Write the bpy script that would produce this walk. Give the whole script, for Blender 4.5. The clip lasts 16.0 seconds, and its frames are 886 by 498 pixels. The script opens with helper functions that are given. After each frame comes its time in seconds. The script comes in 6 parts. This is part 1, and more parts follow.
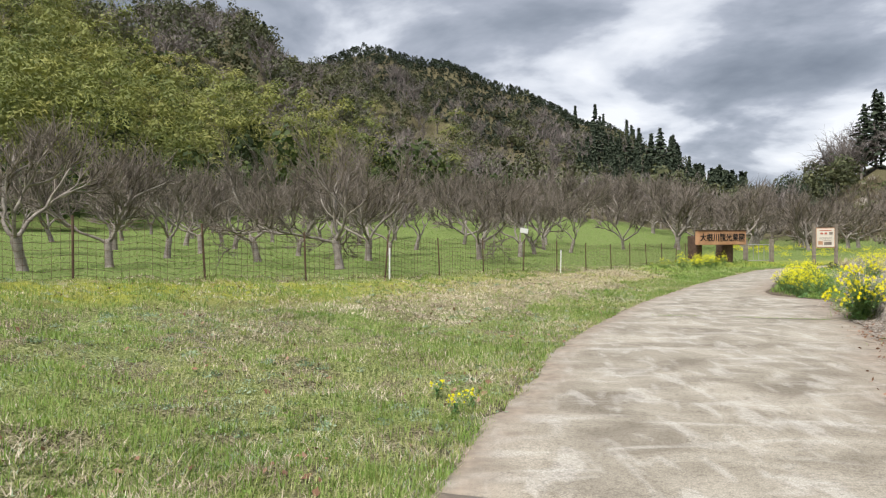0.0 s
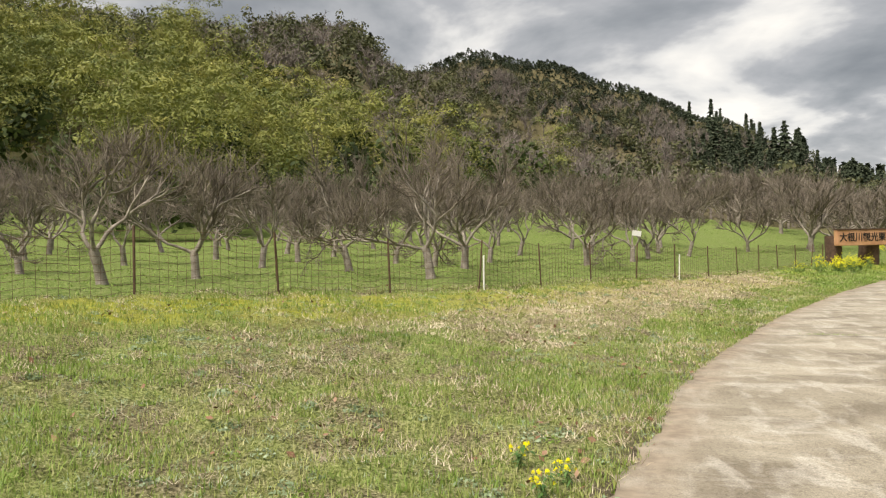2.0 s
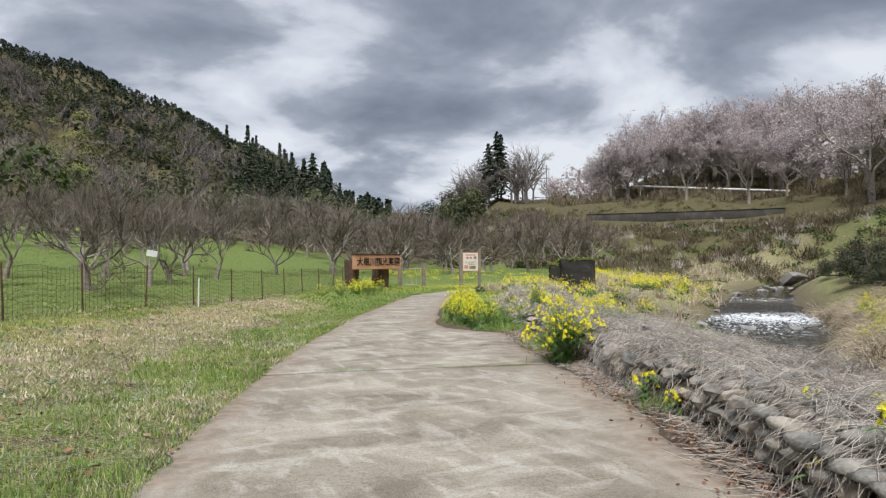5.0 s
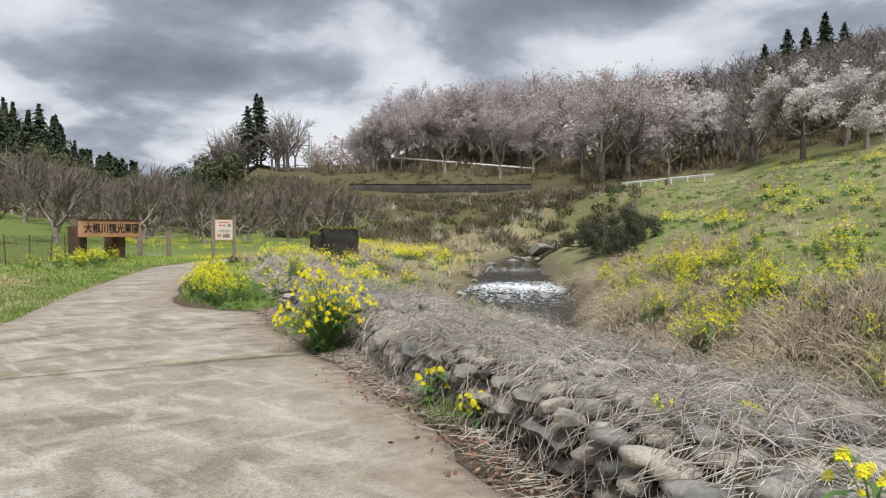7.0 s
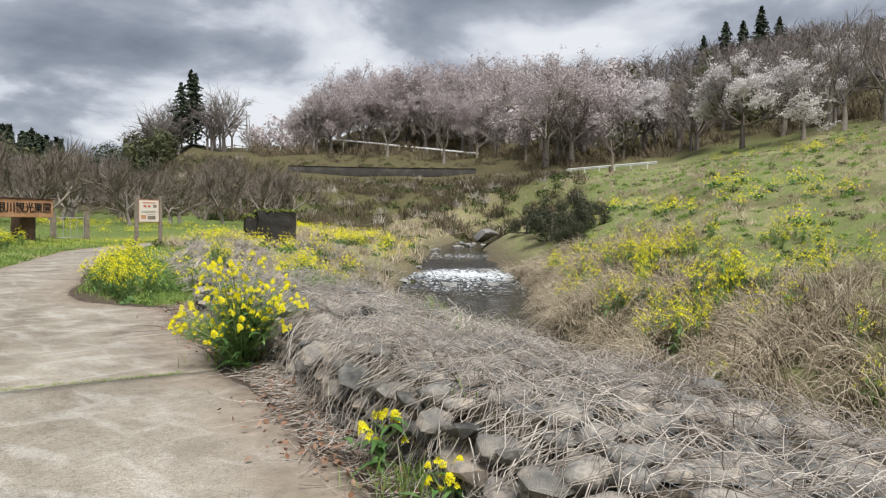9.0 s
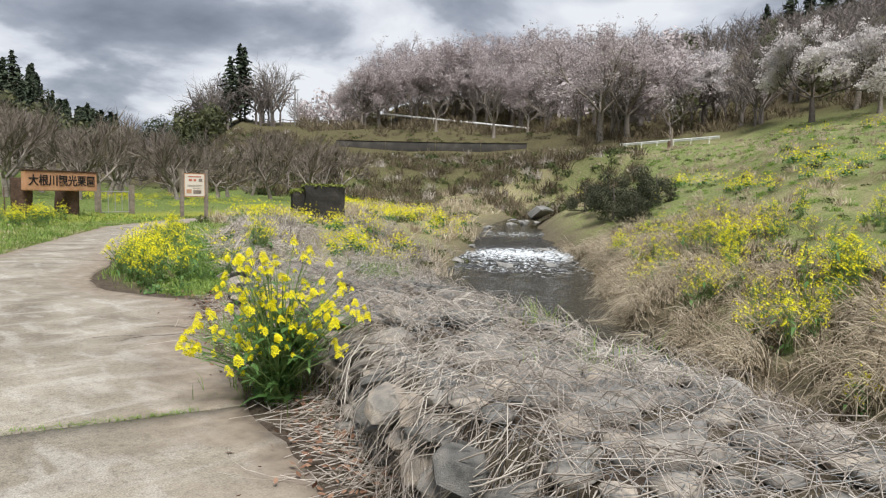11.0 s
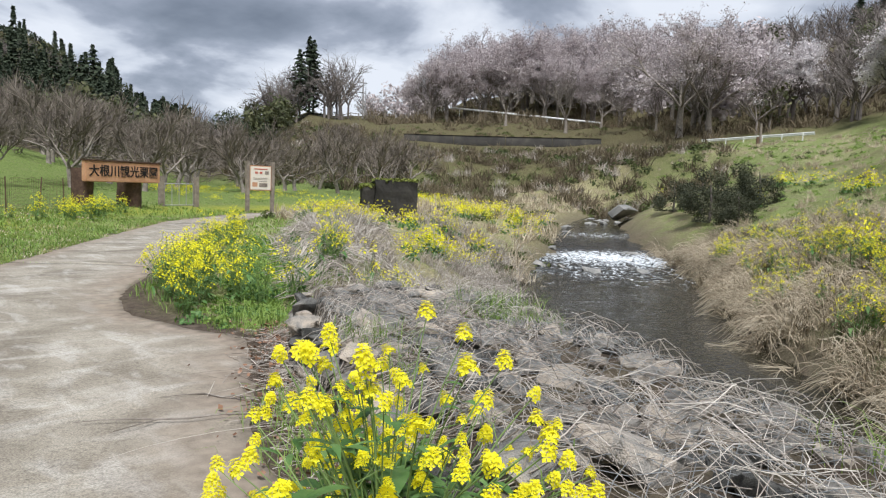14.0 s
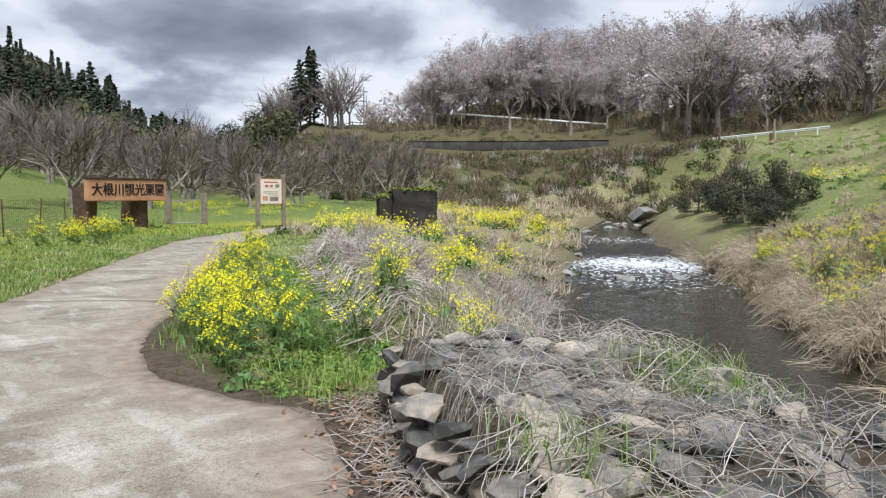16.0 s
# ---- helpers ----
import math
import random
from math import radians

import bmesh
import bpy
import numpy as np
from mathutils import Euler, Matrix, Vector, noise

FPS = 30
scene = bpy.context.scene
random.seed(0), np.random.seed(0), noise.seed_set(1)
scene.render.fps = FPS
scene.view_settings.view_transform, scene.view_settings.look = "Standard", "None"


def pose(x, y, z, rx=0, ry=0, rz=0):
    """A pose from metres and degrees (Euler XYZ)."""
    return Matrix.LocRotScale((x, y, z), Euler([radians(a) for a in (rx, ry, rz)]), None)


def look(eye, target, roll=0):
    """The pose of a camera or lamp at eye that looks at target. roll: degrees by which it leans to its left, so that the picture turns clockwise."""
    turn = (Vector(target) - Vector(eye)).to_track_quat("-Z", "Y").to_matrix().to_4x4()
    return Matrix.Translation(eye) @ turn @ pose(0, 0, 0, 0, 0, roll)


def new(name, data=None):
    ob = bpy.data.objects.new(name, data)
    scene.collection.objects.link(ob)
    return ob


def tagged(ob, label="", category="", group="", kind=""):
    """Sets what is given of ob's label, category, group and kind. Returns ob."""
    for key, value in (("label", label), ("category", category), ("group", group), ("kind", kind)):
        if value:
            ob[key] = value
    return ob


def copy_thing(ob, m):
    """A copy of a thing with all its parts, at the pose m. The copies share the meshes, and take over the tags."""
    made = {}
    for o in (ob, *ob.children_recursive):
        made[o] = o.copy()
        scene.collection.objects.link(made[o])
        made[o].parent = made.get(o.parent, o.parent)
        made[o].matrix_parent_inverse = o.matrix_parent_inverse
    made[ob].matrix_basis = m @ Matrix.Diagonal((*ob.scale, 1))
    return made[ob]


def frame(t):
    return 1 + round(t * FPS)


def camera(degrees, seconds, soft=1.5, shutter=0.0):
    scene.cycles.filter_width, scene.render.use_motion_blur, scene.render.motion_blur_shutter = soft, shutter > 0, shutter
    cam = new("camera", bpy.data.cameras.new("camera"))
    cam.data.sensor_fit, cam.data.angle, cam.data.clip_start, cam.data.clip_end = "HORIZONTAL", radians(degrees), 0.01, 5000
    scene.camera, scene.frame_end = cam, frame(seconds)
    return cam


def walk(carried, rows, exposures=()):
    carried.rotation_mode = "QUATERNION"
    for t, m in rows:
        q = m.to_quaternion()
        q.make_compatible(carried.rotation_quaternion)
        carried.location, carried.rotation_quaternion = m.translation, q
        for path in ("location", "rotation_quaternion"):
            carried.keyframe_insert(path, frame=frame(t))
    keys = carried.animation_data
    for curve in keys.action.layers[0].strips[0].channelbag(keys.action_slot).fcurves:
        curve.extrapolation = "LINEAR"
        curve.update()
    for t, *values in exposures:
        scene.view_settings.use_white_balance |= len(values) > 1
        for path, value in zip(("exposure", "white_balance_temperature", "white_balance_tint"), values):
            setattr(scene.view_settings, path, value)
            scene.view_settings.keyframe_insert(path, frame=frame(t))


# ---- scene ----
cam = camera(63.6, 16.0, soft=1.2)
PATH = [
    (0, (0.03, 0.115, 1.508), (0.023, 2.115, 1.495), -0.4),
    (0.5, (0.114, 0.591, 1.533), (0.057, 2.59, 1.537), -0.5),
    (1, (0.105, 1.115, 1.52), (-0.025, 3.111, 1.535), -0.8),
    (1.5, (0.164, 1.563, 1.529), (-0.07, 3.549, 1.54), -1.0),
    (2, (0.214, 1.969, 1.557), (-0.094, 3.945, 1.561), -1.2),
    (2.5, (0.17, 2.456, 1.563), (-0.053, 4.444, 1.556), -1.6),
    (3, (0.248, 2.902, 1.551), (0.203, 4.901, 1.561), -1.3),
    (3.5, (0.398, 3.267, 1.576), (0.556, 5.26, 1.613), -0.8),
    (4, (0.576, 3.731, 1.578), (1.0, 5.684, 1.635), -0.6),
    (4.5, (0.807, 4.114, 1.565), (1.492, 5.992, 1.622), -0.7),
    (5, (1.116, 4.522, 1.568), (2.027, 6.302, 1.613), -0.6),
    (5.2, (1.223, 4.691, 1.542), (2.219, 6.425, 1.58), -0.5),
    (7.3, (2.626, 6.475, 1.501), (4.097, 7.83, 1.451), 0.1),
    (7.5, (2.773, 6.595, 1.493), (4.261, 7.93, 1.439), 0.2),
    (8, (3.058, 6.905, 1.517), (4.589, 8.19, 1.449), 0.4),
    (8.2, (3.179, 7.048, 1.49), (4.722, 8.319, 1.421), 0.5),
    (10.3, (4.682, 8.836, 1.493), (6.219, 10.11, 1.38), 0.8),
    (10.5, (4.79, 8.991, 1.496), (6.305, 10.291, 1.372), 0.9),
    (11, (5.051, 9.427, 1.493), (6.511, 10.786, 1.341), 1.0),
    (11.5, (5.306, 9.892, 1.531), (6.749, 11.266, 1.36), 0.8),
    (12, (5.667, 10.306, 1.541), (7.144, 11.644, 1.365), 0.6),
    (12.5, (5.931, 10.693, 1.536), (7.453, 11.981, 1.37), 0.8),
    (13, (6.176, 11.145, 1.555), (7.715, 12.413, 1.41), 1.0),
    (13.5, (6.437, 11.576, 1.555), (7.884, 12.95, 1.411), 1.6),
    (14, (6.591, 11.999, 1.531), (7.925, 13.478, 1.362), 1.8),
    (14.5, (6.711, 12.517, 1.565), (8.022, 14.017, 1.377), 1.6),
    (15, (6.903, 13.027, 1.585), (8.249, 14.495, 1.402), 1.1),
    (15.5, (6.996, 13.536, 1.571), (8.37, 14.98, 1.403), 0.6),
    (16, (7.067, 14.0, 1.597), (8.4, 15.485, 1.446), -0.0),
]
EXPOSURES = [(0, .36, 6500, 10), (1, .36, 6700, 10), (2, .42, 7500, 9), (2.5, .44, 8100, 9), (3, .38, 7700, 9), (4, .16, 6500, 10), (5, .06, 6350, 10), (7.5, .07, 6500, 10), (10.5, .15, 6500, 10), (13, .13, 6250, 10), (16, .2, 6150, 10)]
walk(cam, [(t, look(eye, target, roll)) for t, eye, target, roll in PATH], EXPOSURES)

# ---- light ----
SUN_EL, SUN_AZ = 60.0, 215.0
world = bpy.data.worlds.new("world")
scene.world = world
world.use_nodes = True
wn, wl = world.node_tree.nodes, world.node_tree.links
wn.clear()


def wnode(kind, **kw):
    n = wn.new(kind)
    for k, v in kw.items():
        n.inputs[k].default_value = v
    return n


def build_sky():
    """An overcast sky: a pale sky texture seen through broken layers of grey cloud."""
    out = wnode("ShaderNodeOutputWorld")
    bg = wnode("ShaderNodeBackground", Strength=1.0)
    sky = wn.new("ShaderNodeTexSky")
    sky.sky_type, sky.sun_disc = "NISHITA", False
    sky.sun_elevation, sky.sun_rotation = radians(SUN_EL), radians(SUN_AZ)
    dim = wn.new("ShaderNodeVectorMath")
    dim.operation = "SCALE"
    dim.inputs["Scale"].default_value = 0.10
    wl.new(sky.outputs[0], dim.inputs[0])
    co = wn.new("ShaderNodeTexCoord")
    sep = wn.new("ShaderNodeSeparateXYZ")
    wl.new(co.outputs["Generated"], sep.inputs[0])
    up = wn.new("ShaderNodeMath")
    up.operation = "MAXIMUM"
    up.inputs[1].default_value = 0.0
    wl.new(sep.outputs[2], up.inputs[0])
    add = wn.new("ShaderNodeMath")
    add.operation = "ADD"
    add.inputs[1].default_value = 0.24
    wl.new(up.outputs[0], add.inputs[0])
    flat = wn.new("ShaderNodeCombineXYZ")
    for i in (0, 1):
        div = wn.new("ShaderNodeMath")
        div.operation = "DIVIDE"
        wl.new(sep.outputs[i], div.inputs[0])
        wl.new(add.outputs[0], div.inputs[1])
        wl.new(div.outputs[0], flat.inputs[i])
    big = wnode("ShaderNodeTexNoise", Scale=1.6, Detail=8.0, Roughness=0.52, Distortion=0.25)
    wl.new(flat.outputs[0], big.inputs["Vector"])
    ramp = wn.new("ShaderNodeValToRGB")
    e = ramp.color_ramp.elements
    e[0].position, e[0].color = 0.345, (0.78, 0.80, 0.84, 1)
    e[1].position, e[1].color = 0.66, (0.17, 0.195, 0.24, 1)
    for p, c in ((0.43, (0.60, 0.63, 0.69, 1)), (0.49, (0.36, 0.39, 0.455, 1)), (0.56, (0.255, 0.285, 0.34, 1))):
        m = e.new(p)
        m.color = c
    low = wn.new("ShaderNodeMath")
    low.operation = "MULTIPLY_ADD"
    low.inputs[1].default_value, low.inputs[2].default_value = 0.22, -0.085
    wl.new(up.outputs[0], low.inputs[0])
    cap = wn.new("ShaderNodeMath")
    cap.operation = "MINIMUM"
    cap.inputs[1].default_value = 0.0
    wl.new(low.outputs[0], cap.inputs[0])
    tot = wn.new("ShaderNodeMath")
    tot.operation = "ADD"
    wl.new(big.outputs[0], tot.inputs[0])
    wl.new(cap.outputs[0], tot.inputs[1])
    wl.new(tot.outputs[0], ramp.inputs[0])
    mix = wn.new("ShaderNodeMix")
    mix.data_type = "RGBA"
    mix.inputs[0].default_value = 0.93
    wl.new(dim.outputs[0], mix.inputs[6])
    wl.new(ramp.outputs[0], mix.inputs[7])
    wl.new(mix.outputs[2], bg.inputs[0])
    wl.new(bg.outputs[0], out.inputs[0])


build_sky()
sun = new("sun", bpy.data.lights.new("sun", "SUN"))
sun.data.energy, sun.data.angle, sun.data.color = 4.3, radians(24), (1.0, 0.975, 0.94)
sun.rotation_euler = (radians(90 - SUN_EL), 0, radians(180 - SUN_AZ))

# ---- materials ----


def material(name, stops, scale=3.0, rough=0.8, bump=0.3, bump_scale=40.0, fine=0.35, island=0.0, random_object=0.0, metal=0.0, coords="Object", trans=0.0, spec=0.3):
    """Colours along a ramp, driven by coarse and fine noise and by chance per piece; relief from fine noise."""
    m = bpy.data.materials.new(name)
    m.use_nodes = True
    n, l = m.node_tree.nodes, m.node_tree.links
    b = n["Principled BSDF"]
    b.inputs["Roughness"].default_value, b.inputs["Metallic"].default_value = rough, metal
    b.inputs["Specular IOR Level"].default_value = spec
    tc = n.new("ShaderNodeTexCoord")
    a, f = n.new("ShaderNodeTexNoise"), n.new("ShaderNodeTexNoise")
    a.inputs["Scale"].default_value, a.inputs["Detail"].default_value = scale, 6
    f.inputs["Scale"].default_value, f.inputs["Detail"].default_value = bump_scale, 3
    l.new(tc.outputs[coords], a.inputs["Vector"])
    l.new(tc.outputs[coords], f.inputs["Vector"])

    def mathn(op, x, y):
        k = n.new("ShaderNodeMath")
        k.operation = op
        for i, v in enumerate((x, y)):
            if hasattr(v, "links"):
                l.new(v, k.inputs[i])
            else:
                k.inputs[i].default_value = v
        return k.outputs[0]

    v = mathn("ADD", mathn("MULTIPLY", mathn("SUBTRACT", a.outputs[0], 0.5), 1.5), 0.5)
    v = mathn("ADD", v, mathn("MULTIPLY", mathn("SUBTRACT", f.outputs[0], 0.5), fine * 2))
    if island:
        g = n.new("ShaderNodeNewGeometry")
        v = mathn("ADD", v, mathn("MULTIPLY", mathn("SUBTRACT", g.outputs["Random Per Island"], 0.5), island * 2))
    if random_object:
        o = n.new("ShaderNodeObjectInfo")
        v = mathn("ADD", v, mathn("MULTIPLY", mathn("SUBTRACT", o.outputs["Random"], 0.5), random_object * 2))
    ramp = n.new("ShaderNodeValToRGB")
    while len(ramp.color_ramp.elements) < len(stops):
        ramp.color_ramp.elements.new(0.5)
    for i, c in enumerate(stops):
        ramp.color_ramp.elements[i].position = i / max(1, len(stops) - 1)
        ramp.color_ramp.elements[i].color = (*c, 1)
    l.new(v, ramp.inputs[0])
    l.new(ramp.outputs[0], b.inputs["Base Color"])
    if bump:
        k = n.new("ShaderNodeBump")
        k.inputs["Strength"].default_value, k.inputs["Distance"].default_value = bump, 0.02
        l.new(f.outputs[0], k.inputs["Height"])
        l.new(k.outputs[0], b.inputs["Normal"])
    if trans:
        t = n.new("ShaderNodeBsdfTranslucent")
        l.new(ramp.outputs[0], t.inputs[0])
        mx = n.new("ShaderNodeMixShader")
        mx.inputs[0].default_value = trans
        l.new(b.outputs[0], mx.inputs[1])
        l.new(t.outputs[0], mx.inputs[2])
        l.new(mx.outputs[0], n["Material Output"].inputs[0])
    return m


M = dict(
    bark=material("grey_bark", [(.115, .097, .08), (.235, .205, .175), (.40, .36, .315)], 6, .9, .6, 30, island=.15),
    bark_dark=material("dark_bark", [(.05, .042, .036), (.10, .085, .075), (.17, .15, .13)], 6, .9, .6, 30, island=.15),
    twig=material("chestnut_twig", [(.085, .069, .056), (.168, .14, .115), (.29, .25, .21)], 2, .9, 0, island=.3),
    # plume shading is put into the colour: patches from sunlit to shaded leaf tones
    bamboo=material("bamboo_leaves", [(.04, .06, .016), (.13, .16, .04), (.27, .275, .068), (.44, .39, .115)], .16, .6, 0, .9, .35, island=.06, trans=.1),
    bamboo_dark=material("dark_leaves", [(.022, .034, .012), (.05, .075, .02), (.09, .12, .03)], .1, .7, 0, 2, .2, island=.3, trans=.15),
    conifer=material("conifer_needles", [(.028, .04, .024), (.05, .068, .04), (.08, .1, .058)], .05, .8, 0, 2, .2, island=.3),
    broadleaf=material("evergreen_leaves", [(.04, .05, .022), (.085, .095, .042), (.15, .15, .068)], .06, .7, 0, 2, .2, island=.3, trans=.15),
    bare=material("bare_wood", [(.11, .094, .086), (.20, .174, .158), (.30, .26, .238)], .06, .9, 0, 2, .2, island=.3),
    cherry=material("cherry_blossom", [(.42, .365, .365), (.58, .515, .515), (.76, .70, .70)], .12, .7, 0, 2, .25, island=.3, trans=.3),
    scrub=material("scrub_twigs", [(.07, .055, .035), (.15, .12, .075), (.26, .21, .14)], .1, .9, 0, 2, .2, island=.3),
    scrub_green=material("scrub_leaves", [(.03, .045, .015), (.08, .10, .03), (.16, .17, .06)], .1, .8, 0, 2, .2, island=.3, trans=.15),
    grass=material("grass_blades", [(.15, .20, .05), (.28, .33, .09), (.42, .45, .17), (.58, .54, .31)], .9, .6, 0, 8, .2, island=.3, trans=.3),
    grass_lush=material("lush_grass", [(.11, .19, .035), (.21, .32, .065), (.33, .43, .12)], .4, .6, 0, 8, .2, island=.25, trans=.3),
    weed=material("weed_leaves", [(.15, .22, .12), (.28, .36, .22), (.42, .50, .34)], 2, .7, 0, 8, .2, island=.3, trans=.2),
    straw=material("dry_straw", [(.22, .175, .115), (.47, .395, .285), (.74, .65, .50)], 1.0, .8, 0, 8, .2, island=.35, trans=.1),
    stalk=material("dry_stalks", [(.19, .16, .13), (.42, .37, .32), (.68, .63, .56)], 1.0, .8, 0, 8, .2, island=.4),
    stem=material("rape_stem", [(.10, .17, .05), (.18, .27, .085), (.27, .36, .13)], 3, .6, 0, 20, .2, island=.2),
    leaf=material("rape_leaf", [(.05, .12, .03), (.10, .20, .055), (.18, .29, .10)], 5, .5, .2, 30, .3, island=.25, trans=.2),
    petal=material("rape_petal", [(.84, .74, .01), (.92, .85, .02), (.95, .90, .07)], 5, .6, 0, 20, .1, island=.3, trans=.35),
    stone=material("gabion_stone", [(.075, .075, .069), (.185, .18, .165), (.31, .29, .258), (.54, .46, .37)], 1.6, .85, .9, 30, .3, random_object=.5, island=.0),
    rubble=material("gabion_rubble", [(.075, .075, .069), (.19, .185, .17), (.32, .297, .262), (.5, .43, .345)], 4, .85, .6, 35, .3, island=.35),
    wire=material("galvanised_wire", [(.22, .23, .23), (.36, .37, .37)], 5, .5, 0, metal=.6),
    post=material("rusty_post", [(.06, .04, .03), (.12, .075, .05), (.18, .11, .07)], 6, .8, .3, 40),
    white=material("white_paint", [(.62, .62, .6), (.78, .78, .76), (.82, .82, .8)], 3, .5, .1, 30),
    galv=material("weathered_steel", [(.28, .28, .27), (.42, .42, .41), (.55, .55, .53)], 3, .5, .1, 30, metal=.4),
    sign_wood=material("varnished_cedar", [(.34, .17, .09), (.52, .28, .16), (.66, .40, .25)], 2, .5, .2, 24),
    log=material("dark_log", [(.045, .028, .02), (.09, .055, .04), (.16, .10, .075)], 5, .9, .8, 14),
    old_wood=material("weathered_wood", [(.13, .11, .09), (.25, .21, .17), (.38, .33, .28)], 5, .85, .4, 30),
    black=material("black_letter", [(.012, .01, .01), (.03, .025, .025)], 5, .6, .1),
    board=material("notice_paper", [(.66, .58, .48), (.76, .70, .60), (.80, .74, .64)], 3, .6, 0),
    red=material("red_print", [(.45, .10, .07), (.55, .16, .10)], 5, .6, 0),
    concrete_old=material("stained_concrete", [(.06, .052, .045), (.15, .13, .11), (.28, .24, .20)], 1.2, .9, .5, 12),
    moss=material("moss", [(.06, .08, .015), (.16, .19, .04), (.30, .28, .09)], 3, .9, .6, 20),
    pole=material("concrete_pole", [(.28, .27, .26), (.38, .37, .36)], 3, .8, .1),
    rock=material("river_rock", [(.12, .12, .115), (.24, .235, .22), (.36, .34, .31)], 1.2, .8, .6, 12, random_object=.2),
    dark_stain=material("blackened_concrete", [(.018, .017, .015), (.04, .037, .032), (.08, .072, .06)], .7, .9, .5, 8),
    bush_leaf=material("bush_leaves", [(.025, .03, .017), (.058, .064, .036), (.12, .122, .07)], .8, .8, 0, 3, .3, island=.3, trans=.1),
    white_blossom=material("white_blossom", [(.56, .52, .52), (.72, .68, .68), (.86, .82, .82)], .15, .7, 0, 2, .25, island=.25, trans=.3),
    dry_earth=material("dry_earth", [(.14, .115, .08), (.24, .205, .14), (.34, .30, .21)], .6, .9, .5, 9),
    leaf_litter=material("leaf_litter", [(.12, .06, .035), (.24, .13, .08), (.34, .22, .15)], 4, .8, .0, 20, island=.35),
)

# ---- the lie of the land ----
LEFT_EDGE = np.array([(-1.2, -40), (-.9, -10), (-.6, 0), (-.1, 4.4), (.35, 6.2), (.85, 7.6), (1.4, 9.9), (2.3, 12.2), (3.8, 15.8), (5.6, 19.5), (9, 25.9), (12.5, 31.8), (16.3, 38), (20.6, 42.6), (25, 46.2), (33, 50.5), (45, 55), (60, 60)])
RIGHT_EDGE = np.array([(3, -40), (3.1, -10), (3.2, 0), (3.4, 3), (4.2, 5.8), (5.2, 7.9), (5.9, 9.5), (6.5, 10.5), (7.0, 11.7), (7.5, 13.1), (8.3, 15.1), (9.2, 17.2), (9.75, 18.1), (9.85, 18.5), (9.45, 19.3), (9.35, 20.2), (9.6, 21.6), (10.6, 23.4), (12, 26.2), (15, 31.4), (18.3, 36.8), (21.8, 41.2), (26, 44.7), (33.5, 48.6), (45, 53), (60, 58)])
FRONT = np.array([(3.4, -8), (3.5, 0), (3.8, 3), (4.5, 6), (5.0, 7.0), (5.95, 8.4), (6.6, 9.7), (7.3, 11.5), (8.25, 13.3), (9.4, 16.5), (10.5, 18.5)])
SECOND = np.array([(11.4, 19.8), (13, 23), (16, 28.5), (20, 34.5)])
STREAM = np.array([(7, -30), (9, -6), (11, 2), (13, 9), (14.8, 12.6), (15.9, 14.3), (17.2, 15.9), (19.6, 18.4), (22.3, 21.9), (25.6, 24.7), (29.7, 27.9), (34, 30.6), (38, 33.9), (42, 37.5), (50, 43.5), (60, 49), (68, 53)])
HALF = np.array([1.2, 1.2, 1.2, 1.3, 1.4, 1.6, 1.8, 2.0, 2.7, 3.1, 3.3, 3.0, 2.4, 1.8, 1.4, 1.4, 1.2])
LEVEL = np.array([-2.3, -2.26, -2.24, -2.22, -2.2, -2.2, -2.2, -2.2, -2.2, -2.2, -2.2, -2.12, -1.7, -1.2, -.8, -.6, -.4])
RINGS = np.array([0, 12, 25, 40, 60, 80, 100, 130, 160, 220, 350, 600, 1500, 4500], float)
PROFILES = {
    -180: "0 0 0 0 .5 1 2 4 6 10 20 30 30 30", -90: "0 .9 1.2 2 4 8 16 30 40 50 60 70 60 60", -60: "0 .9 1.2 2 3.5 8 18 34 44 54 60 70 60 60",
    -32: "0 .9 1.1 1.8 2.8 7 17 35 47 62 72 80 60 60", -18: "0 .9 1 1.8 3.2 5.5 13 30 45 68 74 80 60 60", -12: "0 .9 1 1.8 3.8 6 10 21 32 48 88 80 60 60",
    -6.6: "0 .9 1 1.8 4.2 6.4 9 15 23 36 99 90 60 60", -1.2: "0 .9 1 1.8 4.4 6 7.5 11 16 28 93 85 60 60", 5: "0 .8 .9 1.5 3.6 5 6 8 11 22 79 72 60 60",
    12: "0 .5 .6 1.2 3 4 5 6.5 9 18 59 58 50 50", 17: "0 .4 .5 .8 2.2 3 4 5.5 8 16 43 50 50 50", 20: "0 .2 .3 .5 1.6 2.2 3 4 6 11 27 45 50 50",
    25: "0 .1 .1 .3 1 1.6 2.2 3 4 8 18 40 60 60", 28: "0 0 .1 .2 .6 1.2 2.5 6 11 14 16 36 60 60", 32: "0 0 0 .1 .4 1.6 5 11.5 16.3 17 18 30 60 60",
    38: "0 0 -.1 0 .2 1.4 5.5 12 16.3 18 20 30 60 60", 45: "0 0 -.2 -.2 0 1.6 5.5 11.4 16.6 29 40 40 60 60", 53: "0 0 -.3 -.2 0 1.8 6 11.5 15.6 36 50 50 60 60",
    60: "0 0 -.4 -.2 .8 4.6 8.2 12 20 40 55 60 60 60", 66: "0 0 -.5 .6 3.6 6.6 8.3 13 23 42 58 60 60 60", 74: "0 0 -.4 2.4 6.2 8.2 10.6 17 28 46 58 60 60 60",
    90: "0 0 .5 4 8 11 14 22 32 48 58 60 60 60", 120: "0 0 1 4 8 12 16 24 32 45 55 60 60 60", 150: "0 0 0 1 2 3 5 8 12 20 30 40 40 40", 180: "0 0 0 0 .5 1 2 4 6 10 20 30 30 30",
}
AZ = np.array(sorted(PROFILES), float)
TABLE = np.array([[float(v) for v in PROFILES[k].split()] for k in sorted(PROFILES)])
CENTRE = (3.0, 8.0)


